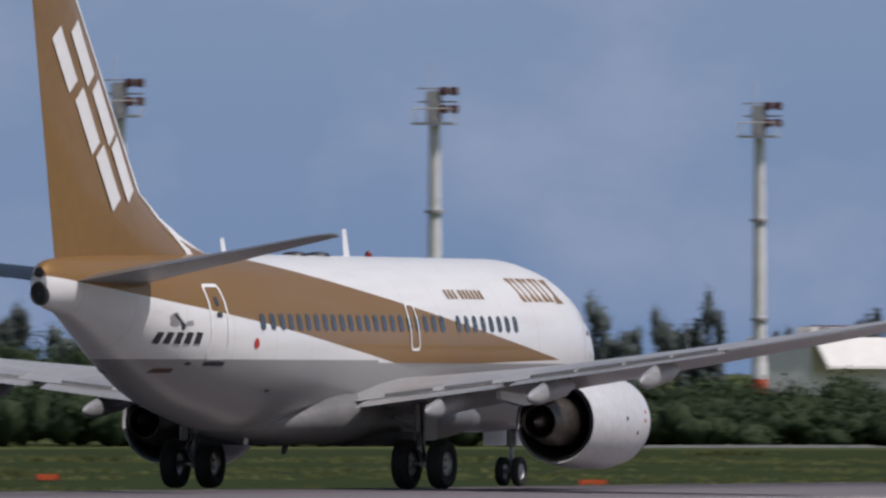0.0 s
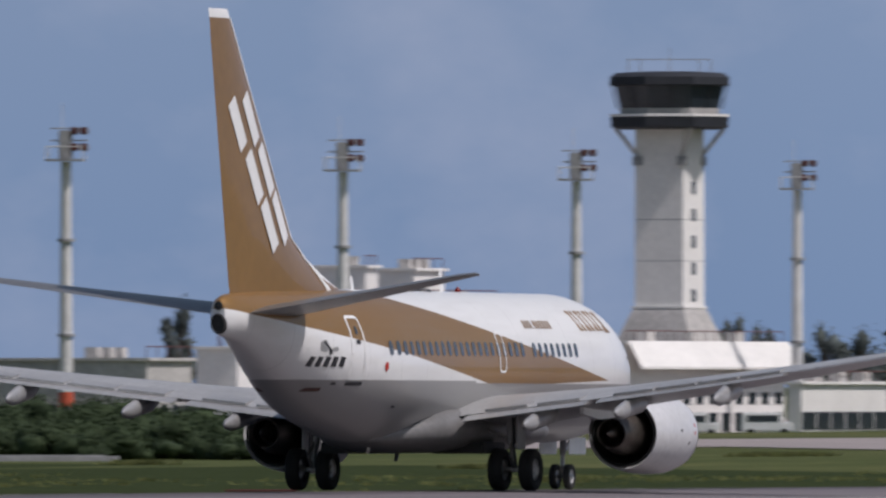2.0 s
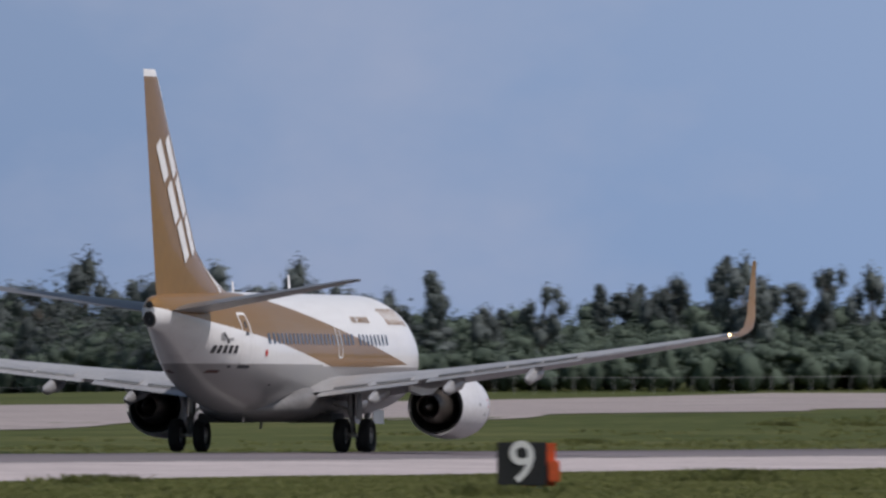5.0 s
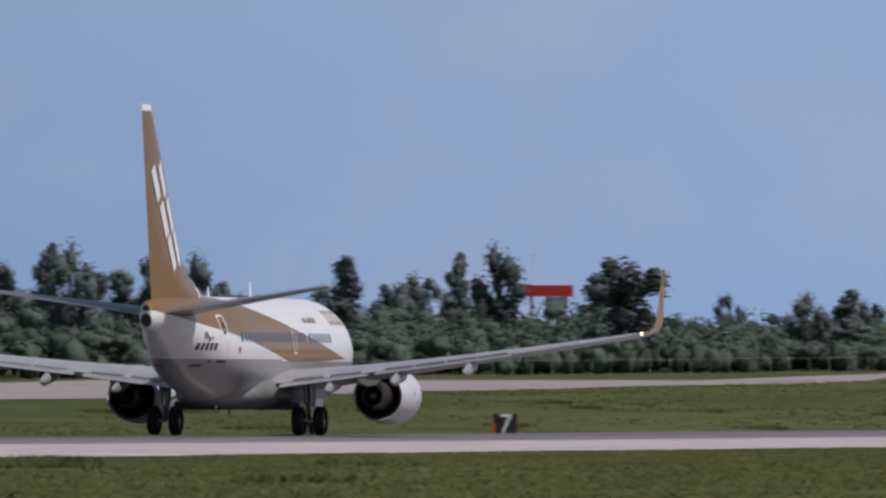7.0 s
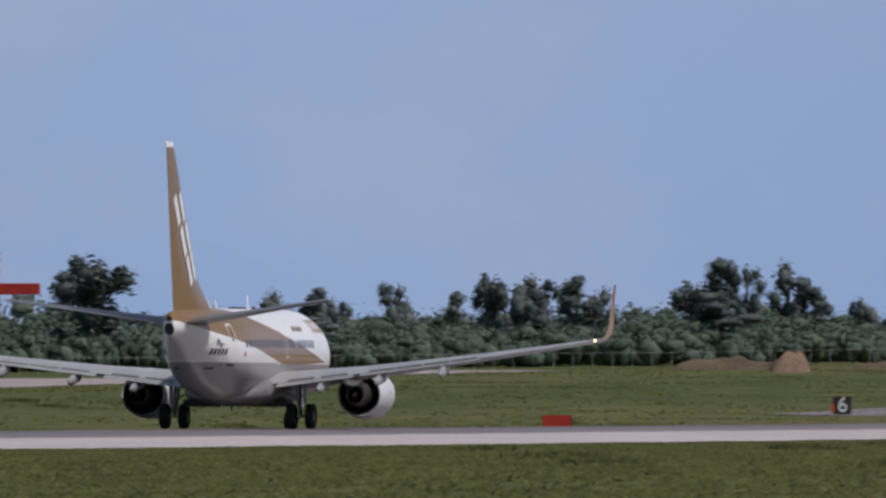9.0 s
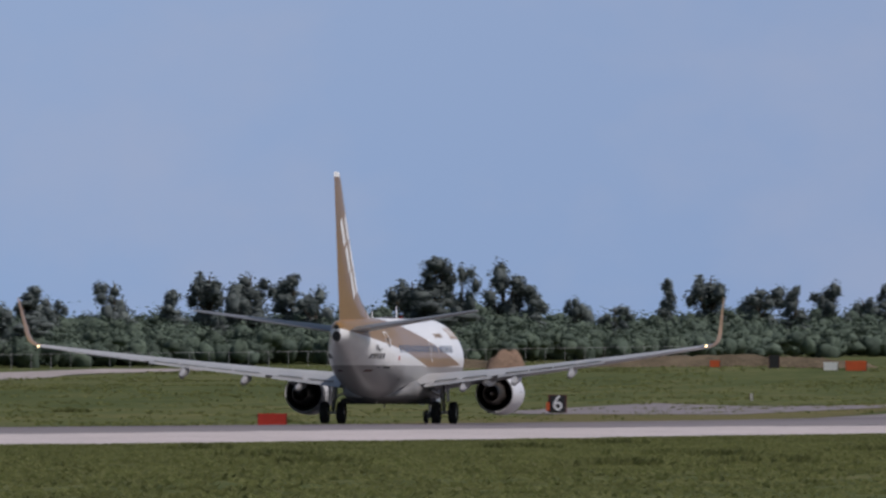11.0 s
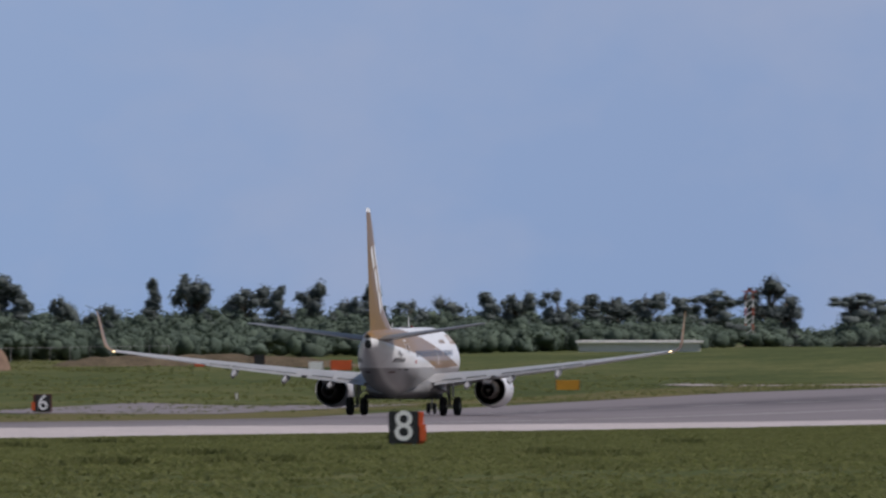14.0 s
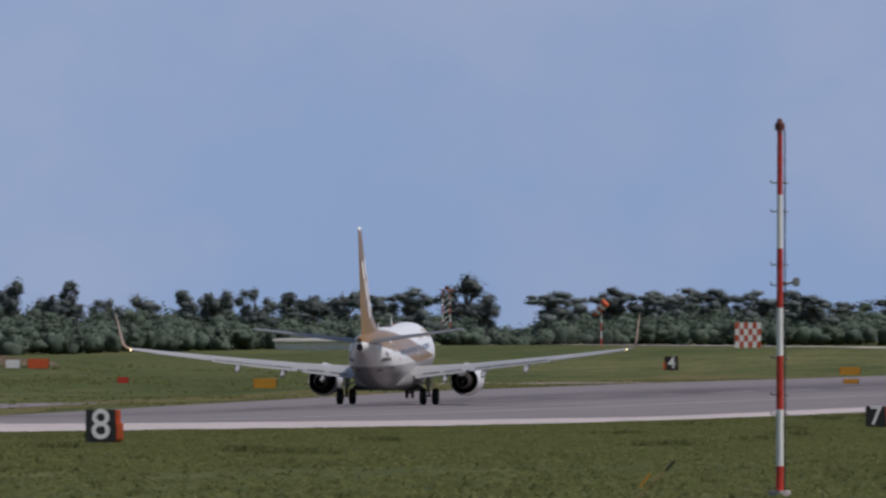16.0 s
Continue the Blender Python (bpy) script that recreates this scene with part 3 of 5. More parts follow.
        w = make_wheel(.345, .2, .18, root, pose(sd * .2, ny, .345))
        if wheels_turn:
            WHEELS.append((w, .345))

    # fin, rudder, dorsal fillet, white cap and leading edge
    fin_le = lambda z: float(np.interp(z, [5.0, 5.3, 5.47, 5.7, 6.1, 6.65, 12.5], [10.5, 9.7, 9.0, 8.1, 6.85, 5.7, .85]))
    fin_te = lambda z: float(np.interp(z, [5.3, 12.5], [.93, -.68]))
    rr = [upright(fin_le(z) - .12, fin_te(z), z, float(np.interp(z, [5, 6.35, 12.5], [.062, .095, .08]))) for z in (4.95, 5.3, 5.47, 5.7, 6.1, 6.65, 8, 10, 12.28)]
    fin = put("fin", lofted("fin", rr, fin_mat), root, "tall swept tail fin")
    rr = [upright(fin_le(z) - .1, fin_te(z) - .01, z, .085 * k) for z, k in ((12.28, 1), (12.42, .95), (12.52, .6))]
    put("fin_cap", lofted("fin_cap", rr, cap_mat), fin, "white fin tip")
    def fin_w(y, z):
        ch = fin_le(z) - .12 - fin_te(z)
        u = min(1.0, max(0.0, (fin_le(z) - .12 - y) / ch))
        return 5 * float(np.interp(z, [5, 6.35, 12.5], [.062, .095, .08])) * ch * (.2969 * math.sqrt(u) - .126 * u - .3516 * u ** 2 + .2843 * u ** 3 - .1015 * u ** 4)
    rr = []
    for z in (5.0, 5.3, 5.47, 5.57, 5.7, 5.9, 6.1, 6.35, 6.65, 8, 10, 12.3):
        yl = fin_le(z)
        dpt = float(np.interp(z, [5, 5.45, 5.7, 6, 6.35, 8, 12.3], [2.6, 1.5, .95, .6, .4, .26, .2]))
        w = fin_w(yl - dpt, z) + .015
        rr.append([(0, yl + .02, z), (w * .55, yl - dpt * .3, z), (w, yl - dpt, z), (0, yl - dpt - .03, z), (-w, yl - dpt, z), (-w * .55, yl - dpt * .3, z)])
    put("fin_leading_edge", lofted("fin_leading_edge", rr, cap_mat), fin, "white leading edge strip and dorsal fillet")
    rr = [upright(fin_te(z) + 1.15 - .07 * (z - 5), fin_te(z) - .02, z, .085) for z in (5.25, 8.5, 11.9)]
    put("rudder", lofted("rudder", rr, fin_mat), fin)
    # logo: plain slanted white bars down the fin, both sides
    bars = [(y, z, y + .85, z - 1.2, .5) for y, z in ((1.65, 10.15), (2.6, 10.3), (2.8, 8.8), (3.7, 9.0), (3.85, 7.55), (4.7, 7.75))]
    for sd in (1, -1):
        for y0, z0, y1, z1, wd in bars:
            a, b = Vector((y0 - .83, z0)), Vector((y1 - .83, z1))
            q = (b - a).normalized()
            q = Vector((-q.y, q.x)) * wd / 2
            vs, k = [], 4
            for i in range(k + 1):
                c = a.lerp(b, i / k)
                for e in (c + q, c - q):
                    vs.append((sd * (fin_w(e.x, e.y) + .02), e.x, e.y))
            put("logo_bar", mesh_of("logo_bar", vs, [(2 * i, 2 * i + 1, 2 * i + 3, 2 * i + 2) for i in range(k)], M_cap), fin, "plain white slanted bar of the tail logo")
    # roof antennas and beacon
    for y, h, c in ((10.6, .35, .3), (17.9, .62, .38)):
        rr = [upright(y + c, y, 5.25, .06), upright(y + c * .35, y - .12, 5.33 + h, .05)]
        put("blade_antenna", lofted("blade_antenna", rr, M_white), root, "white blade antenna")
    for y in (14.9, 16.3):
        put("roof_dome", lathe("roof_dome", [(5.30, .3), (5.38, .26), (5.41, .1), (5.415, .01)], M_black, (0, y, 0), 20, 'Z'), root, "low dark antenna dome")
    put("beacon", lathe("beacon", [(5.3, .09), (5.40, .08), (5.45, .04), (5.46, .01)], M_beacon, (0, 19.4, 0), 14, 'Z'), root, "red anti-collision beacon")
    put("belly_antenna", lofted("belly_antenna", [upright(14.6, 14.2, 1.05, .07), upright(14.4, 14.1, .78, .06)], M_black), root)
    put("drain_mast", lofted("drain_mast", [upright(12.3, 12.0, 1.3, .07), upright(12.1, 11.85, 1.0, .06)], M_white), root)
    return root


M_lampmark = surface("sooty_brown", (.10, .045, .035), .6, 0, .2, .5)
M_skin = painted("gold_band_livery", (.78, .78, .77), GOLD, (.31, .305, .30))
jet = make_airliner("airliner", "white airliner with gold band and gold fin on the runway", M_skin, M_gold, M_cap, M_cowl, M_gold, True)
# markings that this one alone carries
for sd in (1, -1):
    decal("flag_disc", rounded(8.28, 3.17, 8.52, 3.41, .119, 5), M_red, jet, sd, "red disc", .016)
    for i in range(5):
        y = 4.3 + .36 * i if sd == 1 else 5.8 - .36 * i
        decal("lettering_bar", [(y, 3.28), (y + .24, 3.26), (y + .30, 3.52), (y + .06, 3.54)], M_black, jet, sd, "dark bar in place of lettering", .016)
    decal("drain_panel", rounded(5.0, 2.62, 5.55, 2.72, .03), M_lampmark, jet, sd, "small sooty drain panel", .014)
    decal("access_panel", rounded(5.75, 2.8, 5.95, 2.86, .02), M_black, jet, sd, "", .014)
    decal("access_panel", rounded(9.4, 2.2, 9.6, 2.26, .02), M_black, jet, sd, "", .014)
    decal("emblem_wing", [(4.75, 3.70), (5.05, 3.66), (5.2, 3.78), (5.0, 3.98), (4.72, 3.92)], M_lightgrey, jet, sd, "pale grey wing-shaped patch", .012)
    decal("emblem_wing", [(5.3, 3.66), (5.65, 3.70), (5.6, 3.80), (5.35, 3.76)], M_lightgrey, jet, sd, "pale grey wing-shaped patch", .012)
    decal("emblem_bar", [(4.9, 3.96), (5.3, 3.72), (5.34, 3.60), (5.22, 3.58), (5.16, 3.74), (4.86, 3.90)], M_black, jet, sd, "dark slanted stroke", .016)
    for i in range(3):
        y = 25.0 + .72 * i
        decal("title_bar", [(y, 4.32), (y + .28, 4.32), (y + .02, 4.86), (y - .26, 4.86)], M_brown, jet, sd, "brown bar of the title", .014)
        decal("title_bar", [(y + .36, 4.32), (y + .58, 4.32), (y + .3, 4.86), (y + .1, 4.86)], M_brown, jet, sd, "brown bar of the title", .014)
    decal("title_block", [(27.2, 4.28), (27.75, 4.28), (27.5, 4.84), (26.95, 4.84)], M_brown, jet, sd, "brown block of the title", .014)
    for i in range(9):
        y = 20.3 + .25 * i + (.14 if i > 2 else 0)
        decal("small_title_bar", [(y, 4.36), (y + .15, 4.36), (y + .13, 4.57), (y - .02, 4.57)], M_brown, jet, sd, "small brown bar of lettering", .014)


# ---- sky and distance ----
def sky_material():
    m = bpy.data.materials.new("distant_sky")
    m.use_nodes = True
    n, l = m.node_tree.nodes, m.node_tree.links
    n.clear()
    out, em, tc, sep = n.new("ShaderNodeOutputMaterial"), n.new("ShaderNodeEmission"), n.new("ShaderNodeTexCoord"), n.new("ShaderNodeSeparateXYZ")
    l.new(tc.outputs["Object"], sep.inputs[0])
    grad, side = n.new("ShaderNodeMapRange"), n.new("ShaderNodeMapRange")
    grad.inputs[1].default_value, grad.inputs[2].default_value = 0, 150
    side.inputs[1].default_value, side.inputs[2].default_value = -1450, -900
    l.new(sep.outputs["Z"], grad.inputs[0])
    l.new(sep.outputs["X"], side.inputs[0])

    def blend(f, a, b):
        k = n.new("ShaderNodeMix")
        k.data_type = 'RGBA'
        for i, v in ((0, f), (6, a), (7, b)):
            if isinstance(v, tuple):
                k.inputs[i].default_value = (*v, 1)
            else:
                l.new(v, k.inputs[i])
        return k.outputs[2]
    east = blend(grad.outputs[0], (.325, .462, .74), (.375, .49, .74))
    west = blend(grad.outputs[0], (.205, .307, .520), (.275, .362, .545))
    low = n.new("ShaderNodeMapRange")
    low.inputs[1].default_value, low.inputs[2].default_value = -950, -600
    l.new(sep.outputs["X"], low.inputs[0])
    along = blend(grad.outputs[0], (.300, .420, .68), (.335, .437, .68))
    base = blend(low.outputs[0], blend(side.outputs[0], west, east), along)
    mp, nz, mr = n.new("ShaderNodeMapping"), n.new("ShaderNodeTexNoise"), n.new("ShaderNodeMapRange")
    mp.inputs["Scale"].default_value = (1, 1, 1.5)
    l.new(tc.outputs["Object"], mp.inputs[0])
    l.new(mp.outputs[0], nz.inputs["Vector"])
    nz.inputs["Scale"].default_value, nz.inputs["Detail"].default_value, nz.inputs["Roughness"].default_value = .012, 5, .55
    mr.inputs[1].default_value, mr.inputs[2].default_value, mr.inputs[4].default_value = .43, .72, .45
    l.new(nz.outputs["Fac"], mr.inputs[0])
    l.new(blend(mr.outputs[0], base, (.47, .51, .67)), em.inputs[0])
    l.new(em.outputs[0], out.inputs[0])
    return m


R_SKY = 4600
vs, fs = [], []
for i in range(61):
    a = radians(-50 + 100 * i / 60) - .25
    for z in (-120, 0, 200, 700):
        vs.append((R_SKY * math.sin(a), R_SKY * math.cos(a), z))
for i in range(60):
    for j in range(3):
        fs.append((i * 4 + j, i * 4 + j + 1, i * 4 + j + 5, i * 4 + j + 4))
tagged(new("backdrop", mesh_of("backdrop", vs, fs, sky_material(), True)), "pale blue hazy sky with faint soft clouds", "sky", "", "structure")

# ---- paved areas beyond the runway ----
def band(name, rows, lift, material, label):
    """A paved band: rows of (s, near l, far l)."""
    vs, fs, k = [], [], 7
    for s, a, b in rows:
        for j in range(k):
            vs.append(plot(a + (b - a) * j / (k - 1), s) + Vector((0, 0, lift)))
    for i in range(len(rows) - 1):
        for j in range(k - 1):
            fs.append((i * k + j, (i + 1) * k + j, (i + 1) * k + j + 1, i * k + j + 1))
    return tagged(new(name, mesh_of(name, vs, fs, material, True)), label, "pavement", "", "structure")


band("taxiway", [(s, 312, 366) for s in steps(850, 1500, 25)], .05, M_apron, "pale concrete taxiway beyond the grass")
band("apron", [(s, float(np.interp(s, [830, 960, 1350], [248, 254, 298])) + 3 * math.sin(s * .05), float(np.interp(s, [830, 875, 940], [246, 277, 311.9]))) for s in steps(830, 1600, 10)], .05, M_apron,
     "pale pinkish concrete apron")
band("apron_far", [(s, 490, 700) for s in steps(1500, 1850, 50)], .04, M_apron, "wide pale apron before the terminal")
band("pavement_patch", [(s, 196, 214 + .04 * (s - 1240)) for s in steps(1240, 1340, 20)], .05, M_asphalt, "dark runway exit")
band("perimeter_road", [(2140 + 1.0 * k, 190 - 1.5 * k, 191.5 - 1.5 * k + 100) for k in range(0, 16, 3)], .06, M_concrete, "pale perimeter road")
band("runway_shoulder", [(s, 119.5, float(np.interp(s, [880, 1080], [140, 125]))) for s in steps(-150, 2500, 20)], .056, M_concrete,
     "pale concrete shoulder strip beside the runway")
M_rough = surface("rough_grass", (.038, .050, .018), .95, 0, .3, 4, bump=.6, second=(.024, .034, .011), gloss=.04)
M_dry = surface("dry_grass", (.15, .125, .062), .95, 0, .3, 5, bump=.6, second=(.070, .078, .030), gloss=.04)
band("rough_grass", [(s, 190, 311) for s in steps(100, 715, 20)], .03, M_rough, "dark rough grass beyond the runway")
band("dry_grass", [(s, 189 + 3 * math.sin(s * .03), 205 + 4 * math.sin(s * .021)) for s in steps(1000, 1800, 20)], .03, M_dry, "dry brownish grass beside the runway")
band("runway_exit", [(s, 188, 214) for s in steps(1615, 1635, 10)], .055, M_apron, "pale concrete exit strip beyond the runway")
# painted edge line and centre dashes
sheet("runway_edge_line", [140.6, 141.5], steps(-100, 2700, 25), .06, M_whitepaint, "worn white edge line", category="marking")
centre = thing("centre_line", "worn white dashes along the runway centre", "marking", kind="structure")
for i in range(44):
    s0 = 140 + 50 * i
    vs = [plot(LANE + d, s0 + q) + Vector((0, 0, .062)) for q in (0, 15, 30) for d in (-.45, .45)]
    put("dash", mesh_of("dash", vs, [(0, 2, 3, 1), (2, 4, 5, 3)], M_whitepaint), centre)

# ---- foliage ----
# trees and scrub: aerial haze is painted in as paler, bluish leaf colours
M_leaf = leafy("casuarina_hazed", (.104, .123, .123), (.126, .148, .138))
M_leaf2 = leafy("shrub_hazed", (.066, .089, .070), (.090, .118, .086))
M_hedge = leafy("hedge_green", (.032, .049, .024), (.050, .072, .034))
M_bark = surface("bark", (.12, .095, .07), .9, 0, .25, .5, bump=.4)
M_tuft = leafy("tuft_green", (.125, .145, .050), (.182, .192, .076), .5)
rng = np.random.RandomState(7)


def core_shape():
    bm = bmesh.new()
    bmesh.ops.create_icosphere(bm, subdivisions=2, radius=1)
    v = np.array([tuple(p.co) for p in bm.verts])
    f = np.array([[p.index for p in q.verts] for q in bm.faces])
    bm.free()
    return v, f


CORE_V, CORE_F = core_shape()


def clumps(blobs, size, low=-1.0):
    """Leafy clumps: each an uneven core (centre, radii) under a coat of small leaves that face outwards."""
    verts, faces, at = [], [], 0
    for c, r, k in blobs:
        c, r = np.array(c), np.array(r)
        core = c + CORE_V * r * rng.uniform(.52, .92, size=(len(CORE_V), 1))
        verts.append(core)
        faces += (CORE_F + at).tolist()
        at += len(core)
        d = rng.normal(size=(k, 3))
        d /= np.linalg.norm(d, axis=1)[:, None]
        d[:, 2] = np.where(d[:, 2] < low, -d[:, 2], d[:, 2])
        p = c + d * r * rng.uniform(.78, 1.0, size=(k, 1)) ** -1.0 * rng.uniform(.8, 1.12, size=(k, 1))
        nrm = d + rng.normal(size=(k, 3)) * .42
        nrm /= np.linalg.norm(nrm, axis=1)[:, None]
        a = np.cross(nrm, rng.normal(size=(k, 3)))
        a /= np.linalg.norm(a, axis=1)[:, None] + 1e-6
        b = np.cross(nrm, a)
        sz = size * rng.uniform(.55, 1.3, size=(k, 1))
        a, b = a * sz, b * sz * .65
        verts.append(np.stack([p - a, p - b * .8 + a * .1, p + a, p + b], 1).reshape(-1, 3))
        faces += (np.arange(4 * k).reshape(k, 4) + at).tolist()
        at += 4 * k
    return np.concatenate(verts), faces


def make_tree(h, w, style):
    """A tree h high and w wide: tapered trunk, limbs, a crown of many leaf clumps."""
    root = thing("tree", "dark green wind-shaped tree at the edge of the airfield" if style != "pine" else "flat-topped dark pine at the edge of the airfield", "tree", group="trees round the airfield")
    bm, pts = bmesh.new(), []
    lean = rng.uniform(-.05, .05) * h
    rod(bm, (0, 0, -.6), (lean * .5, 0, h * .45), .022 * h, .014 * h, 8)
    rod(bm, (lean * .5, 0, h * .45), (lean, 0, h * .9), .014 * h, .004 * h, 8)
    if style == "pine":
        for i in range(20):
            a, r = rng.uniform(0, 6.28), w * rng.uniform(.04, .46)
            z = h * rng.uniform(.76, .95) - .30 * r
            c = (lean + r * math.cos(a), r * math.sin(a), z)
            rod(bm, (lean * .5, 0, h * rng.uniform(.45, .6)), c, .008 * h, .004 * h, 6)
            q = w * rng.uniform(.07, .13)
            pts.append((c, (q, q, h * rng.uniform(.035, .07)), 80))
        for i in range(12):
            a, r = rng.uniform(0, 6.28), w * rng.uniform(.05, .38)
            q = w * rng.uniform(.09, .16)
            pts.append(((lean + r * math.cos(a), r * math.sin(a), h * rng.uniform(.3, .68)), (q, q, h * rng.uniform(.08, .14)), 80))
    elif style == "bushy":
        for i in range(26):
            a, r = rng.uniform(0, 6.28), w * rng.uniform(.03, .44)
            z = h * rng.uniform(.14, .93) * (1 - .55 * (r / w) ** 1.5)
            c = (lean * z / h + r * math.cos(a), r * math.sin(a), z)
            rod(bm, (lean * .4, 0, z * .6), c, .008 * h, .004 * h, 6)
            q = rng.uniform(.08, .19)
            pts.append((c, (w * q, w * q, h * q * rng.uniform(.5, .95)), 85))
    else:
        for i in range(30):
            u = i / 29
            z = h * (.10 + .86 * u)
            reach = w * .40 * (1 - .8 * u ** 1.2) * rng.uniform(.05, 1.1)
            a = rng.uniform(0, 6.28)
            c = (lean * z / h + reach * math.cos(a), reach * math.sin(a), z)
            rod(bm, (lean * z / h, 0, z * .8), c, .006 * h, .003 * h, 6)
            q = w * rng.uniform(.13, .25) * (1.1 - .62 * u)
            pts.append((c, (q, q, h * rng.uniform(.04, .075)), 80))
    part("trunk", bm, M_bark, root, "grey-brown trunk")
    v, f = clumps(pts, .017 * h)
    put("crown", mesh_of("crown", v, f, M_leaf, True), root, "ragged green crown with haze in its colour")
    return root


def tree_dist(px):
    return float(np.interp(px, [3700, 4150, 4600, 5400, 6500, 7500, 8300, 9000, 9900], [1880, 1790, 1600, 1600, 1660, 1740, 1900, 2180, 2250]))


# place across, top and width of the trees that stand out, in panorama units
TREES_A = [(3301, 487, 110), (3596, 440, 135), (3541, 497, 70), (3671, 487, 60), (3756, 489, 70), (3881, 487, 110), (3961, 489, 80), (4026, 494, 90),
           (4111, 520, 90), (4191, 518, 90), (4271, 497, 100), (4361, 520, 90), (4461, 482, 130), (4551, 523, 100), (4646, 507, 80), (4720, 530, 80)]
TREES_B = [(4668, 525, 70), (4743, 545, 70), (4808, 552, 70), (4883, 514, 75), (4980, 556, 80), (5073, 514, 75), (5173, 536, 60), (5243, 520, 80), (5298, 499, 85),
           (5388, 491, 90), (5433, 495, 80), (5461, 503, 60), (5523, 534, 90), (5568, 479, 80), (5653, 511, 75), (5703, 555, 60), (5743, 560, 60), (5863, 543, 60),
           (5928, 509, 95), (5993, 545, 80), (6043, 521, 85), (6113, 507, 80), (6188, 499, 90), (6403, 494, 125), (6370, 540, 90)]
TREES_C = [(6603, 561, 50), (6738, 579, 70), (6808, 569, 80), (6838, 574, 70), (6960, 542, 75), (7055, 575, 70), (7120, 530, 65), (7195, 530, 95), (7270, 550, 100),
           (7315, 575, 70), (7480, 545, 80), (7525, 517, 120), (7570, 510, 60), (7648, 530, 85), (7700, 567, 75), (7777, 575, 50), (7840, 590, 60), (7940, 555, 50), (8005, 537, 70)]
TREES_D = [(8100, 555, 95), (8160, 570, 60), (8225, 565, 65), (8285, 580, 60), (8326, 563, 55), (8391, 583, 60), (8450, 592, 70), (8531, 580, 70), (8581, 568, 75),
           (8656, 563, 65), (8711, 583, 70), (8760, 580, 60), (8811, 569, 85), (8871, 590, 70), (9026, 556, 85), (9060, 590, 50), (9602, 580, 80), (9702, 590, 90), (9800, 585, 90)]
PINES = [(8931, 569, 130), (9181, 573, 140), (9291, 568, 125), (9361, 572, 110), (9412, 569, 140), (9460, 568, 110), (9542, 574, 125), (9640, 580, 120)]
made_trees = {}


def plant(px, top, width, style, dist):
    x, y = place(px, dist)
    g = ground_z(x, y)
    h, w = rise(top, dist) - g, width * dist / FOCAL
    if style not in made_trees:
        made_trees[style] = (make_tree(h, w, style.split("_")[0]), h, w)
        made_trees[style][0].matrix_basis = pose(x, y, g, 0, 0, rng.uniform(0, 360))
        return
    ob, h0, w0 = made_trees[style]
    copy_thing(ob, pose(x, y, g, 0, 0, rng.uniform(0, 360)) @ Matrix.Diagonal((w / w0, w / w0, h / h0, 1)))


for i, (px, top, width) in enumerate(TREES_A + TREES_B + TREES_C + TREES_D):
    kind = ("bushy" if px < 4750 else ("bushy", "tall", "bushy")[i % 3]) + "_" + "abcd"[i * 7 % 4]
    plant(px, top - (13 if px < 4750 else 4), width * (1.45 if kind[0] == 't' else 1.18), kind, tree_dist(px) + rng.uniform(-25, 25))
for i, (px, top, width) in enumerate(PINES):
    plant(px, top - 2, width, "pine_" + "ab"[i % 2], tree_dist(px) + rng.uniform(-30, 30))
# trees behind the apron
for px, top, width, dist in ((20, 512, 90, 900), (120, 555, 110, 900), (1050, 530, 70, 1500), (1100, 560, 90, 1500), (1172, 522, 60, 1500), (1258, 522, 60, 1500), (1225, 550, 70, 1500), (1380, 560, 60, 1500),
                             (1545, 530, 60, 1500), (1620, 560, 60, 1800), (1990, 515, 80, 1800), (2960, 515, 70, 1850), (2800, 560, 70, 1850), (3020, 530, 60, 1850), (3130, 560, 90, 1800), (3190, 565, 90, 1800), (2670, 545, 60, 1850)):
    plant(px, top, width, "bushy_" + "abcd"[px % 4], dist)


def thicket(name, label, lo, hi, count, tops, dist_of, depth, size, material, wide, coat):
    """A dense belt of scrub: rounded bushes from the ground up, rising to an uneven top at the back."""
    tx, ty = [t[0] for t in tops], [t[1] for t in tops]
    bushes = []
    for p in rng.uniform(lo, hi, count):
        back = rng.uniform(0, 1)
        d = dist_of(p) - depth * .6 + depth * back
        x, y = place(p, d)
        g = ground_z(x, y)
        crown = noise.noise((p * .022, back * 3, 1.7)) * .8 + noise.noise((p * .07, back * 5, 4.2)) * .5
        top = max(.8, (rise(float(np.interp(p, tx, ty)), d) - g) * (.5 + .48 * back) * (1 + .16 * crown))
        r = wide * rng.uniform(.65, 1.45)
        if len(bushes) % 5 < 2:
            bushes.append(((x, y, g + top * .40), (r, r, top * .5), coat))
        else:
            bushes.append(((x, y, g + top * rng.uniform(.35, .95) - r * .5), (r, r, r * rng.uniform(.55, .9)), coat))
    v, f = clumps(bushes, size, -.2)
    return tagged(new(name, mesh_of(name, v, f, material, True)), label, "shrubs", "", "stuff")


BELT = [(3100, 640), (3200, 575), (3330, 530), (3550, 540), (3850, 522), (4300, 530), (4700, 548), (5000, 566), (5300, 550), (5600, 562), (5750, 580), (6000, 572), (6400, 585), (6550, 602),
        (6750, 598), (7000, 594), (7300, 588), (7600, 583), (7750, 594), (8000, 594), (8300, 598), (8600, 598), (8900, 606), (9050, 612), (9085, 640), (9135, 640), (9190, 596), (9950, 594)]
thicket("scrub_belt", "dense green coastal scrub along the airfield, haze in its colour", 3250, 9950, 5200, BELT, tree_dist, 60, .22, M_leaf2, 1.15, 36)
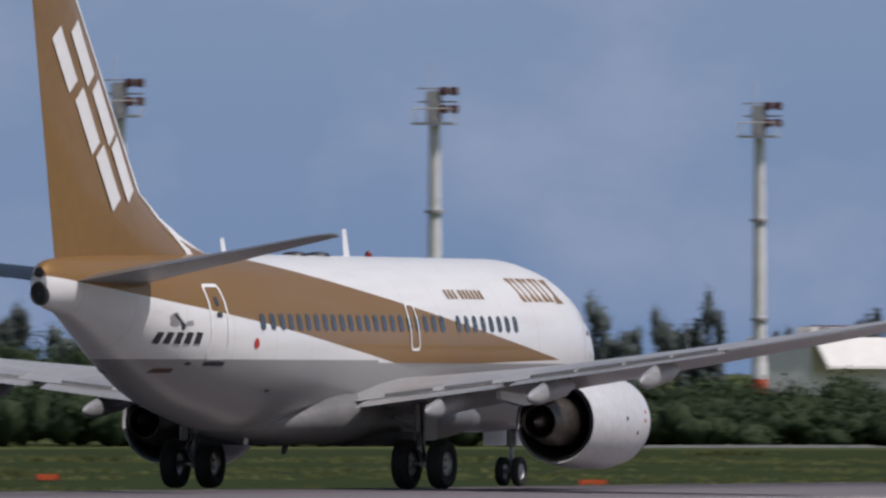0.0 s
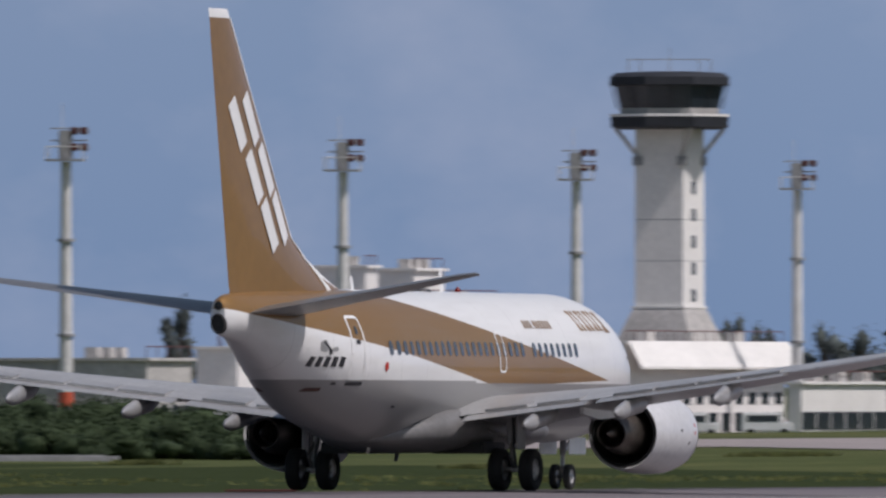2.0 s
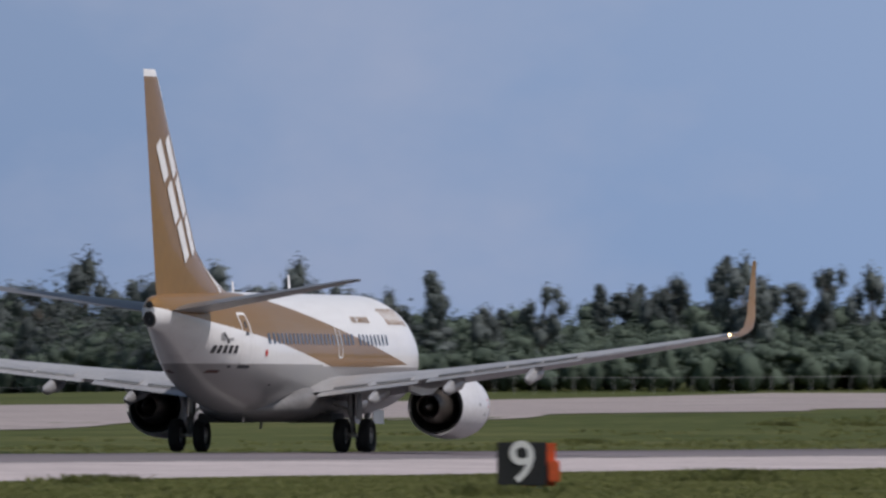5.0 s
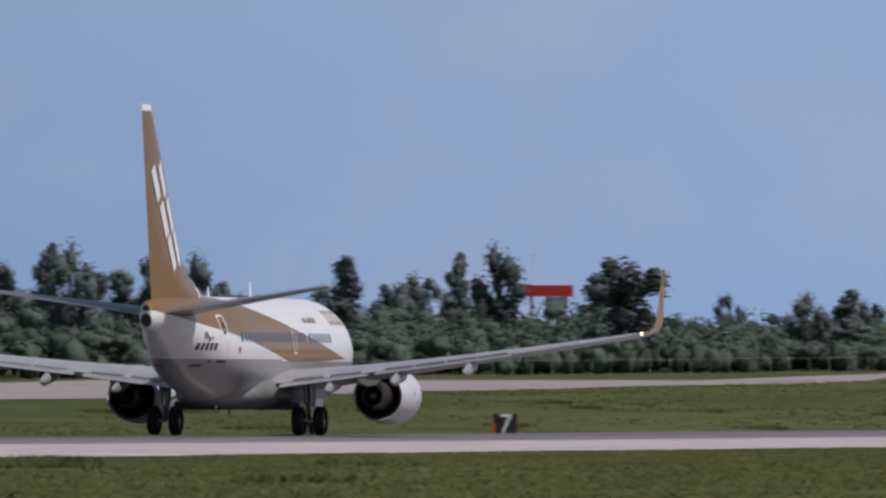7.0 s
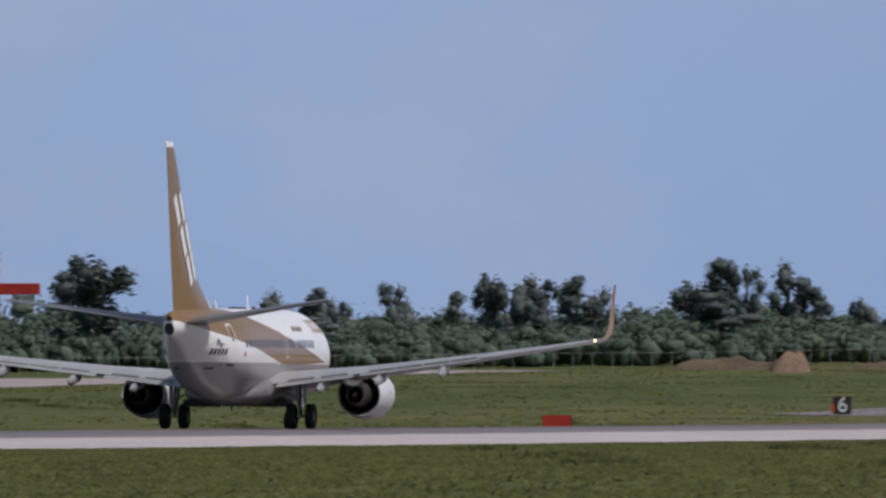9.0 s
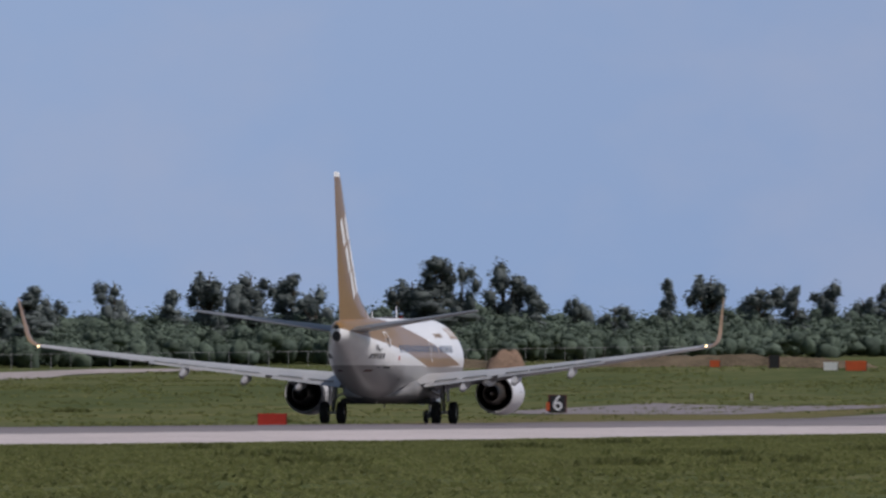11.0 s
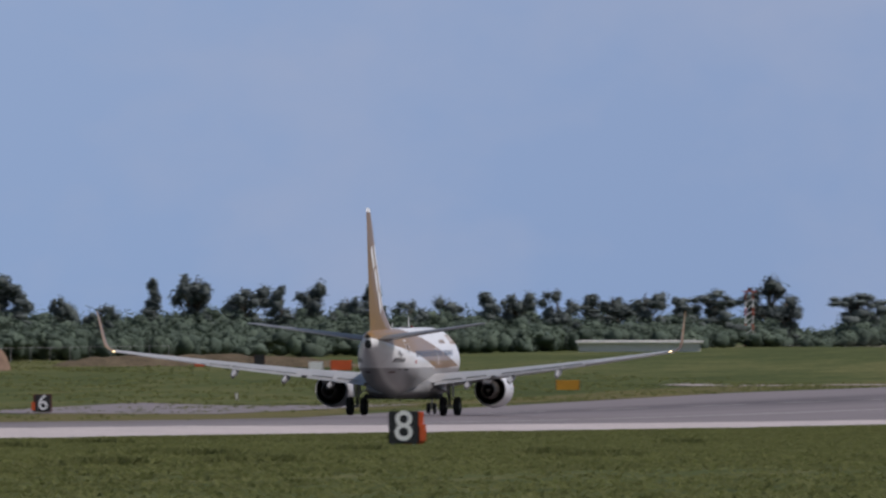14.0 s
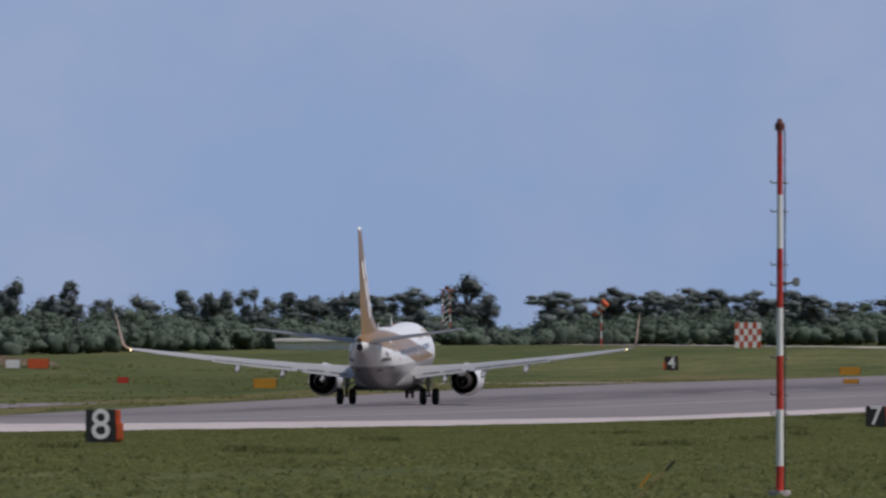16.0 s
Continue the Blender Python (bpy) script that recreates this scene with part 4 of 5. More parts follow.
thicket("dark_wood", "dense wood behind the apron, haze in its colour", 3100, 4750, 900, [(x, y - 8) for x, y in BELT], tree_dist, 50, .26, M_leaf, 1.5, 60)
thicket("hedge", "dense rounded green scrub beyond the runway", -500, 2165, 1300,
        [(-500, 555), (0, 560), (200, 585), (600, 600), (900, 640), (1050, 648), (1300, 655), (1450, 662), (1700, 668), (1950, 672), (2080, 690), (2130, 715), (2165, 770)],
        lambda p: 830.0, 36, .12, M_hedge, .8, 80)

# grass tufts along the shoulder and in the fields
def tufts(name, label, spots, height, material):
    k = len(spots)
    base = np.array(spots)
    n_b = 7
    v = np.empty((k, n_b, 3, 3))
    for j in range(n_b):
        a = rng.uniform(0, 6.28, k)
        r, hh, wd = rng.uniform(.05, .4, k), height * rng.uniform(.4, 1.2, k), rng.uniform(.05, .14, k)
        dx, dy = np.cos(a) * r, np.sin(a) * r
        v[:, j, 0] = base + np.stack([dx * .5 - wd * np.sin(a), dy * .5 + wd * np.cos(a), np.full(k, -.03)], 1)
        v[:, j, 1] = base + np.stack([dx * .5 + wd * np.sin(a), dy * .5 - wd * np.cos(a), np.full(k, -.03)], 1)
        v[:, j, 2] = base + np.stack([dx * 1.6, dy * 1.6, hh], 1)
    f = [(3 * i, 3 * i + 1, 3 * i + 2) for i in range(k * n_b)]
    return tagged(new(name, mesh_of(name, v.reshape(-1, 3), f, material)), label, "grass", "", "stuff")


spots = []
while len(spots) < 24000:
    s = rng.uniform(270, 1250)
    l = 119 - abs(rng.normal()) * (1.5 if rng.uniform() < .6 else 12)
    th = math.atan2(l, s)
    if l < 30 or th < .085 or th > .42 or (noise.noise((l * .11, s * .05, 0)) < rng.uniform(-.35, .45)):
        continue
    spots.append(plot(l, s))
while len(spots) < 62000:
    s, l = rng.uniform(235, 1050), rng.uniform(26, 118)
    th = math.atan2(l, s)
    if .10 < th < .31 and noise.noise((l * .05, s * .02, 3)) > rng.uniform(-.9, .5):
        spots.append(plot(l, s))
tufts("grass_tufts", "rough tufts of long grass beside the shoulder", spots, .10, M_tuft)
spots = []
while len(spots) < 12000:
    s = rng.uniform(330, 1700)
    l = rng.uniform(188, 300)
    if noise.noise((l * .08, s * .03, 7)) < rng.uniform(-.2, .5) or l > np.interp(s, [640, 960, 1350], [228, 240, 296]) > 0 and 640 < s < 1400:
        continue
    spots.append(plot(l, s))
tufts("field_tufts", "rough tufts of grass beyond the runway", spots, .16, M_tuft)
spots = []
for i in range(90):
    s, l = rng.uniform(330, 1150), rng.choice([rng.uniform(60, 118), rng.uniform(190, 280)])
    c = plot(l, s)
    for k in range(70):
        spots.append(c + Vector((rng.normal() * .5, rng.normal() * 1.3, 0)))
tufts("weed_clumps", "darker clumps of taller weeds", spots, .24, M_tuft)

# ---- apron masts, tower, buildings ----
M_mast = surface("mast_grey", (.70, .69, .68), .55, 0, .12, 2)
M_lampback = surface("lamp_red_brown", (.12, .035, .028), .6, 0, .2, 1)
M_bandred = surface("band_red", (.55, .10, .05), .55, 0, .15, 1)
M_wall = surface("white_render", (.80, .78, .75), .8, 0, .05, 5)
M_greywall = surface("grey_render", (.52, .50, .48), .85, 0, .14, 5)
M_roofgrey = surface("roof_grey", (.32, .32, .32), .8, 0, .15, 4)
M_pane = surface("dark_pane", (.035, .045, .055), .12, 0, .1, 2)
M_tower_dark = surface("tower_dark", (.018, .021, .028), .75, 0, .15, 2)


def make_mast(h=26.2):
    root = thing("light_mast", "tall grey steel apron floodlight mast with lamp platform", "light mast", group="apron light masts")
    bm = bmesh.new()
    rod(bm, (0, 0, -.3), (0, 0, h - 3.2), .60, .42, 16)
    part("pole", bm, M_mast, root)
    for z in (h * .33, h * .63):
        part("collar", rod(bmesh.new(), (0, 0, z - .12), (0, 0, z + .12), .72, .72, 16), M_roofgrey, root)
    for i in range(4):
        z = .2 + 1.25 * i
        part("warning_band", rod(bmesh.new(), (0, 0, z), (0, 0, z + 1.22), .64, .625, 16), M_bandred if i % 2 == 0 else M_white, root, "red band" if i % 2 == 0 else "white band")
    bm = boxed(-1.6, -1.2, h - 3.15, 1.5, 1.2, h - 2.98)
    part("platform", bm, M_roofgrey, root, "grated platform")
    for sx in (-1.55, 1.45):
        for sy in (-1.15, 1.15):
            part("rail_post", rod(bmesh.new(), (sx, sy, h - 3), (sx, sy, h - 1.9), .04), M_mast, root)
    for sy in (-1.15, 1.15):
        part("rail", rod(bmesh.new(), (-1.55, sy, h - 1.95), (1.45, sy, h - 1.95), .04), M_mast, root)
    part("head", boxed(-.55, -.6, h - 3, .5, .6, h - .6, .08), M_roofgrey, root, "grey equipment head")
    for i in range(2):
        for j in range(2):
            z, x = h - 2.3 + 1.35 * i, .45 + .75 * j
            lamp = part("floodlight", boxed(x, -.7 + .2 * j, z, x + .6, .5 + .2 * j, z + .62, .1), M_lampback, root, "red-brown floodlight housing")
            part("lens", boxed(x + .6, -.6 + .2 * j, z + .08, x + .63, .4 + .2 * j, z + .54), M_metal, lamp)
    for i in range(2):
        z = h - 1.5 + 1.0 * i
        part("cross_arm", boxed(-1.3, -.1, z, 1.8, .1, z + .12), M_roofgrey, root)
    part("lightning_rod", rod(bmesh.new(), (-.3, 0, h - .5), (-.3, 0, h + 1.6), .03), M_mast, root)
    return root


mast = None
for px, top in ((212, 140), (769, 155), (1344, 182), (1789, 203), (2279, 224), (2692, 243), (3083, 262), (3441, 279)):
    d = 21.9 * FOCAL / (LEVEL - top + 6)
    x, y = place(px, d)
    m = pose(x, y, ground_z(x, y), 0, 0, 14)
    if mast is None:
        mast = make_mast()
        mast.matrix_basis = m
    else:
        copy_thing(mast, m)


def frame_at(px, dist, turn=0.0):
    """A pose on the ground that faces the camera, turned by some degrees."""
    x, y = place(px, dist)
    return pose(x, y, ground_z(x, y), 0, 0, math.degrees((ALONG - px) / FOCAL) + turn)


def make_tower():
    d = 1700
    m = frame_at(2857, d)
    root = thing("control_tower", "square white airport control tower with dark glazed cab", "control tower", m)
    g = m.translation.z
    top = rise(102, d) - g
    k = d / FOCAL
    z_sh = rise(204, d) - g

    def ring(w, z, turn=0):
        c = []
        for i in range(4):
            a = radians(45 + 90 * i - 24)
            c.append((w * .7071 * math.cos(a), w * .7071 * math.sin(a), z))
        return c
    put("shaft", lofted("shaft", [ring(w, z) for w, z in ((6.6, -.5), (5.1, 5.6), (5.0, z_sh))], M_wall), root, "white concrete shaft")

    zp = rise(575, d) - g
    put("plinth", lofted("plinth", [ring(w, z) for w, z in ((8.2, -.5), (7.6, zp), (5.4, rise(524, d) - g), (5.3, rise(520, d) - g))], M_greywall), root, "grey flared plinth")
    put("plinth_rim", lofted("plinth_rim", [ring(w, z) for w, z in ((5.5, rise(523, d) - g), (5.5, rise(519, d) - g))], M_wall), root, "white rim")

    def octo(r, z):
        return [(r * math.cos(radians(22.5 + 45 * i)), r * math.sin(radians(22.5 + 45 * i)), z) for i in range(8)]
    zb = rise(193, d) - g
    put("gallery", lofted("gallery", [octo(r, z) for r, z in ((5.3, zb - .7), (6.1, zb - .5), (6.15, zb + .45), (5.8, zb + .5))], M_tower_dark), root, "dark gallery deck")
    put("gallery_rail", lofted("gallery_rail", [octo(r, z) for r, z in ((6.2, zb + .5), (6.2, zb + .75), (6.05, zb + .75), (6.05, zb + .5))], M_wall), root, "white rail")
    put("cab_wall", lofted("cab_wall", [octo(r, z) for r, z in ((5.1, zb + .5), (5.2, zb + 1.3))], M_greywall), root)
    zr = rise(124, d) - g
    cab = put("cab_glass", lofted("cab_glass", [octo(r, z) for r, z in ((5.1, zb + 1.3), (5.7, zr - .2))], M_pane), root, "sloping dark glass")
    for i in range(16):
        a = radians(22.5 * i)
        part("mullion", rod(bmesh.new(), (5.05 * math.cos(a), 5.05 * math.sin(a), zb + 1.3), (5.6 * math.cos(a), 5.6 * math.sin(a), zr - .2), .07, n=6), M_tower_dark, cab)
    put("cab_roof", lofted("cab_roof", [octo(r, z) for r, z in ((5.7, zr - .3), (6.25, zr - .2), (6.2, zr + .55), (5.6, zr + .95), (3, zr + 1.1))], M_tower_dark), root, "dark flat roof")
    for i in range(8):
        a = radians(45 * i)
        part("roof_rail_post", rod(bmesh.new(), (4 * math.cos(a), 4 * math.sin(a), zr + .9), (4 * math.cos(a), 4 * math.sin(a), zr + 2.3), .05, n=6), M_roofgrey, root)
    part("roof_rail", boxed(-4, -.05, zr + 2.25, 4, .05, zr + 2.33), M_roofgrey, root)
    for i in range(4):
        a = radians(45 + 90 * i - 24)
        part("bracket", rod(bmesh.new(), (3.2 * math.cos(a), 3.2 * math.sin(a), zb - 3.4), (5.6 * math.cos(a), 5.6 * math.sin(a), zb - .6), .22, n=6), M_greywall, root, "steel bracket under the gallery")
        part("bracket_foot", boxed(3.3 * math.cos(a) - .5, 3.3 * math.sin(a) - .5, zb - 4.2, 3.3 * math.cos(a) + .5, 3.3 * math.sin(a) + .5, zb - 3.3), M_roofgrey, root)
    # windows up the narrow side, joints round the shaft
    a = radians(-24)
    for i in range(7):
        z = 8 + 2.6 * i
        c = Vector((2.53 * math.cos(a), 2.53 * math.sin(a), z))
        w = part("window", boxed(-.04, -.45, -.6, .04, .45, .6), M_pane, root)
        w.matrix_basis = Matrix.Translation(c) @ pose(0, 0, 0, 0, 0, -24)
    for z in (8.5, 12.5, 16.5, 20.5):
        put("joint", lofted("joint", [ring(5.06, z), ring(5.06, z + .07)], M_roofgrey), root)
    put("antenna", mesh_of("antenna", *(lambda b: (b[0], b[1]))(([(-.03, 0, zr + 1), (.03, 0, zr + 1), (.03, .06, zr + 3.4), (-.03, .06, zr + 3.4)], [(0, 1, 2, 3)])), M_roofgrey), root)
    return root


make_tower()


def make_building(name, label, px0, px1, top, dist, depth, wall, windows=(), turn=0.0, roof_mat=None, parapet=.5, canopy=False):
    """A flat-roofed building from px0 to px1: walls, roof slab with overhang, windows with frames on front and right side."""
    mid = (px0 + px1) / 2
    m = frame_at(mid, dist, turn)
    root = thing(name, label, "building", m)
    w = (px1 - px0) * dist / FOCAL / 2
    h = rise(top, dist) - m.translation.z
    part("wall", boxed(-w, 0, -.5, w, depth, h - .3), wall, root)
    roof = part("roof", boxed(-w - .35, -.5, h - .3, w + .35, depth + .35, h, .03), roof_mat or wall, root, "flat roof slab")
    part("parapet", boxed(-w + .3, .1, h, w - .3, .3, h + parapet), wall, roof)
    if canopy:
        k = h - 2.6
        me = mesh_of("canopy", [(-w - .4, -2.6, k), (w + .4, -2.6, k), (w + .4, -.55, h - .05), (-w - .4, -.55, h - .05), (-w - .4, -2.6, k - .3), (w + .4, -2.6, k - .3), (w + .4, -.05, h - .5), (-w - .4, -.05, h - .5)],
                     [(0, 1, 2, 3), (7, 6, 5, 4), (0, 4, 5, 1), (2, 6, 7, 3), (1, 5, 6, 2), (3, 7, 4, 0)], M_wall)
        put("canopy", me, root, "sloping white canopy")
    for z, hh, ww, n in windows:
        for i in range(n):
            x = -w + 2 * w * (i + .5) / n
            f = part("window", boxed(x - ww / 2 - .07, -.05, z - .07, x + ww / 2 + .07, -.005, z + hh + .07), M_roofgrey, root)
            part("pane", boxed(x - ww / 2, -.075, z, x + ww / 2, -.052, z + hh), M_pane, f)
        for y in (depth * .3, depth * .7):
            f = part("window", boxed(w + .005, y - ww / 2 - .07, z - .07, w + .05, y + ww / 2 + .07, z + hh + .07), M_roofgrey, root)
            part("pane", boxed(w + .052, y - ww / 2, z, w + .075, y + ww / 2, z + hh), M_pane, f)
    return root




def make_block(name, label, left, corner, right, top, dist, wall, side_rows=(), front_rows=(), canopy=False, turn=66.0):
    """A block seen across its corner: a shaded side to the left of it, a sunlit front to the right."""
    m = frame_at(corner, dist, turn)
    root = thing(name, label, "building", m)
    k = dist / FOCAL
    lf, ls = (right - corner) * k / math.cos(radians(turn)), (corner - left) * k / math.sin(radians(turn))
    h = rise(top, dist) - m.translation.z
    part("wall", boxed(0, 0, -.6, lf, ls, h - .3), wall, root)
    roof = part("roof", boxed(-.25, -.35, h - .3, lf + .25, ls + .25, h, .03), wall, root, "flat roof slab")
    for i in range(3):
        x = lf * (.2 + .28 * i)
        part("roof_unit", boxed(x, ls * .3, h, x + min(2.0, lf * .12), ls * .3 + 1.2, h + .9, .05), M_greywall, roof, "grey roof plant unit")
    part("roof_rail", rod(bmesh.new(), (.1, .1, h + .95), (lf - .1, .1, h + .95), .05, n=6), M_lampback, roof, "dark roof rail")
    rod_n = max(3, int(lf / 2.2))
    for i in range(rod_n + 1):
        x = .1 + (lf - .2) * i / rod_n
        part("rail_post", rod(bmesh.new(), (x, .1, h), (x, .1, h + .95), .035, n=5), M_lampback, roof)
    if canopy:
        z1 = h - 2.4
        vs = [(-.2, -1.7, z1), (lf + .2, -1.7, z1), (lf + .2, -.36, h - .02), (-.2, -.36, h - .02)]
        vs += [(x, y, z - .25) for x, y, z in vs]
        put("canopy", mesh_of("canopy", vs, [(0, 1, 2, 3), (7, 6, 5, 4), (0, 4, 5, 1), (2, 6, 7, 3), (1, 5, 6, 2), (3, 7, 4, 0)], wall), root, "sloping white canopy")
    for z, hh, ww, n in side_rows:
        for i in range(n):
            y = ls * (i + .5) / n
            f = part("window", boxed(-.05, y - ww / 2 - .08, z - .08, -.005, y + ww / 2 + .08, z + hh + .08), M_roofgrey, root)
            part("pane", boxed(-.08, y - ww / 2, z, -.052, y + ww / 2, z + hh), M_pane, f)
    for z, hh, ww, n in front_rows:
        for i in range(n):
            x = lf * (i + .5) / n
            f = part("window", boxed(x - ww / 2 - .08, -.05, z - .08, x + ww / 2 + .08, -.005, z + hh + .08), M_roofgrey, root)
            part("pane", boxed(x - ww / 2, -.08, z, x + ww / 2, -.052, z + hh), M_pane, f)
    return root


make_block("hangar", "low building with bright white front and grey side", 1330, 1435, 1577, 597, 1480, M_wall, ((1.2, 1.2, 1.4, 2),), ((.4, 1.8, 2.2, 6),), True)
make_block("low_office", "long low grey office with a row of windows", 1585, 1932, 2012, 610, 1500, M_greywall, ((1.5, 1.3, 1.5, 9),), ((1.5, 1.3, 1.5, 4),))
make_block("terminal_annex", "low white annex beside the terminal", 2020, 2092, 2225, 590, 1620, M_wall, ((2.4, 1.3, 1.4, 2),), ((.6, 2.0, 1.8, 6),))
make_block("terminal_tower_block", "tall grey concrete block with a narrow white front", 2218, 2319, 2341, 446, 1740, M_wall, ((9.5, 1.4, 1.3, 2),))
make_block("terminal_upper_block", "tall block with grey side and white front", 2341, 2404, 2458, 451, 1730, M_wall, ((10, 1.5, 2.2, 1),))
make_block("terminal_wing", "white upper wing with balcony shadows", 2289, 2369, 2556, 507, 1690, M_wall, ((5.6, 1.4, 1.3, 2),), ((5.4, 1.5, 3.2, 6),))
make_block("stair_head", "small white rooftop stair head", 2556, 2569, 2597, 533, 1700, M_wall)
make_block("terminal", "long white airport terminal with sloping canopy", 2300, 2446, 2713, 574, 1640, M_wall, ((3.2, 1.6, 1.2, 2),), ((4.6, .7, 2.0, 9), (.2, 2.2, 2.4, 10)), True)
make_block("terminal_hall", "long white hall with window bands", 2715, 2780, 3066, 580, 1650, M_wall, ((1.6, 1.4, 1.6, 2),), ((2.8, 1.0, 1.6, 12), (.2, 1.7, 2.0, 12)), True)
make_block("freight_shed", "low white freight shed", 3066, 3090, 3245, 652, 1650, M_wall, (), ((.4, 1.6, 3.0, 6),))


def make_stairs(px, dist):
    m = frame_at(px, dist)
    root = thing("boarding_stairs", "white mobile boarding stairs with sloping flight", "boarding stairs", m, "boarding stairs")
    for sy in (-.7, .7):
        part("stringer", rod(bmesh.new(), (-2.2, sy, .5), (2.0, sy, 3.3), .16, n=6), M_wall, root)
        part("hand_rail", rod(bmesh.new(), (-2.2, sy, 1.5), (2.0, sy, 4.3), .05, n=6), M_wall, root)
    for i in range(14):
        x = -2.2 + .3 * i
        part("step", boxed(x, -.7, .5 + .2 * i, x + .3, .7, .56 + .2 * i), M_roofgrey, root)
    part("platform", boxed(2.0, -.8, 3.25, 3.2, .8, 3.4), M_wall, root)
    part("chassis", boxed(-2.6, -.85, .35, 3.0, .85, .7, .05), M_wall, root)
    for x in (-1.8, 2.2):
        for y in (-.8, .8):
            part("wheel", rod(bmesh.new(), (x, y - .12, .36), (x, y + .12, .36), .36, n=14), M_tyre, root)
    return root


make_stairs(2545, 1560)
make_stairs(2190, 1500)


def make_fire_truck(px, dist):
    m = frame_at(px, dist) @ Matrix.Diagonal((.9, .9, .9, 1))
    root = thing("fire_engine", "red airport fire engine with dark windows", "fire engine", m)
    part("body", boxed(-5, -1.25, .7, 2.4, 1.25, 2.75, .1), M_red, root)
    cab_ = part("cab", boxed(2.5, -1.25, .6, 5.0, 1.25, 2.9, .18), M_red, root)
    part("window", boxed(2.8, -1.29, 1.7, 4.6, -1.262, 2.5), M_pane, cab_)
    part("windscreen", boxed(5.005, -1.1, 1.6, 5.03, 1.1, 2.6), M_pane, cab_)
    part("water_cannon", rod(bmesh.new(), (3.2, 0, 3.0), (5.2, 0, 3.3), .1), M_metal, cab_)
    for i in range(4):
        part("locker_door", boxed(-4.7 + 1.8 * i, -1.285, .95, -3.2 + 1.8 * i, -1.255, 2.3, .01), M_lampback, root)
    part("bumper", boxed(4.9, -1.25, .45, 5.3, 1.25, .8, .04), M_white, root)
    for x in (-3.4, -1.9, 3.6):
        for y in (-1.15, 1.15):
            part("wheel", rod(bmesh.new(), (x, y - .22, .62), (x, y + .22, .62), .62, n=20), M_tyre, root)
    return root


make_fire_truck(3375, 1400)


def make_van(px, dist, mat_, label, turn=0):
    m = frame_at(px, dist, turn)
    root = thing("service_van", label, "van", m, "service vehicles")
    part("body", boxed(-2.3, -.9, .4, 1.3, .9, 2.1, .12), mat_, root)
    part("bonnet", boxed(1.25, -.88, .4, 2.3, .88, 1.25, .12), mat_, root)
    part("window", boxed(-1.8, -.93, 1.3, 1.0, -.905, 1.85), M_pane, root)
    for x in (-1.5, 1.5):
        for y in (-.82, .82):
            part("wheel", rod(bmesh.new(), (x, y - .1, .34), (x, y + .1, .34), .34, n=14), M_tyre, root)
    return root


for px, d, mm, lb in ((2225, 1480, M_white, "small white service van"), (2330, 1480, M_white, "small white service van"),
                      (2900, 1540, M_white, "small white service van"), (3030, 1560, M_white, "small white service van")):
    make_van(px, d, mm, lb)

def make_cart(px, dist, label, top_mat):
    """A towed ground unit: rounded red body, dark top, tow bar and four small wheels."""
    root = thing("ground_unit", label, "ground unit", frame_at(px, dist), "ground units")
    body = part("body", boxed(-1.0, -.9, .45, 1.0, .9, 2.0, .3), M_red, root, "rounded red body")
    part("cover", boxed(-.8, -.75, 2.0, .8, .75, 2.55, .15), top_mat, root, "dark top cover")
    part("grille", boxed(-.6, -.935, .8, .6, -.905, 1.5, .01), M_lampback, body)
    part("tow_bar", rod(bmesh.new(), (1.0, 0, .5), (2.1, 0, .35), .06, n=6), M_roofgrey, root)
    for x in (-.7, .7):
        for y in (-.8, .8):
            part("wheel", rod(bmesh.new(), (x, y - .1, .3), (x, y + .1, .3), .3, n=14), M_tyre, root)
    return root


M_greencover = surface("green_canvas", (.03, .075, .05), .8, 0, .2, .6)
make_cart(2247, 1440, "red ground power unit with a green cover on the apron", M_greencover)
make_cart(2150, 1440, "red ground power unit with a dark cover on the apron", M_lampback)


def make_aerial(px, top, dist):
    """A slender lattice aerial: three legs, rungs and a short cross arm."""
    m = frame_at(px, dist)
    root = thing("lattice_aerial", "slender grey lattice aerial behind the low roofs", "aerial", m, "lattice aerials")
    h = rise(top, dist) - m.translation.z
    for i in range(3):
        a = radians(90 + 120 * i)
        part("leg", rod(bmesh.new(), (.4 * math.cos(a), .4 * math.sin(a), -.3), (.22 * math.cos(a), .22 * math.sin(a), h), .05, n=6), M_lampback, root)
    for i in range(12):
        z = h * (i + 1) / 12.5
        part("rung", rod(bmesh.new(), (-.34, -.1, z), (.34, -.1, z + (.5 if i % 2 else -.5)), .03, n=5), M_lampback, root)
    part("cross_arm", rod(bmesh.new(), (-.8, 0, h - .3), (.8, 0, h - .3), .05, n=6), M_lampback, root)


make_aerial(2062, 513, 1700)
make_aerial(2113, 505, 1700)

# a second airliner parked on the apron
M_blue = surface("blue_paint", (.035, .07, .30), .35, 0, .08, 3, coat=.3)
M_skin2 = painted("blue_band_livery", (.78, .78, .77), (.06, .16, .50), (.40, .40, .40))
parked = make_airliner("airliner", "white airliner with blue band and blue tail, parked", M_skin2, M_blue, M_cap, M_white, M_blue, False)
px_, d_ = 3725, 1640
x_, y_ = place(px_, d_)
parked.matrix_basis = pose(x_, y_, ground_z(x_, y_ + 15) + .04, 0, 0, 1)

# ---- signs ----
M_signblack = surface("sign_black", (.02, .02, .022), .5, 0, .2, .6)
M_signwhite = surface("sign_white", (.80, .80, .78), .5, 0, .05, .6)
M_orange = surface("sign_orange", (.62, .10, .025), .55, 0, .12, .6)
M_yellow = surface("sign_yellow", (.55, .26, .02), .55, 0, .12, .6)


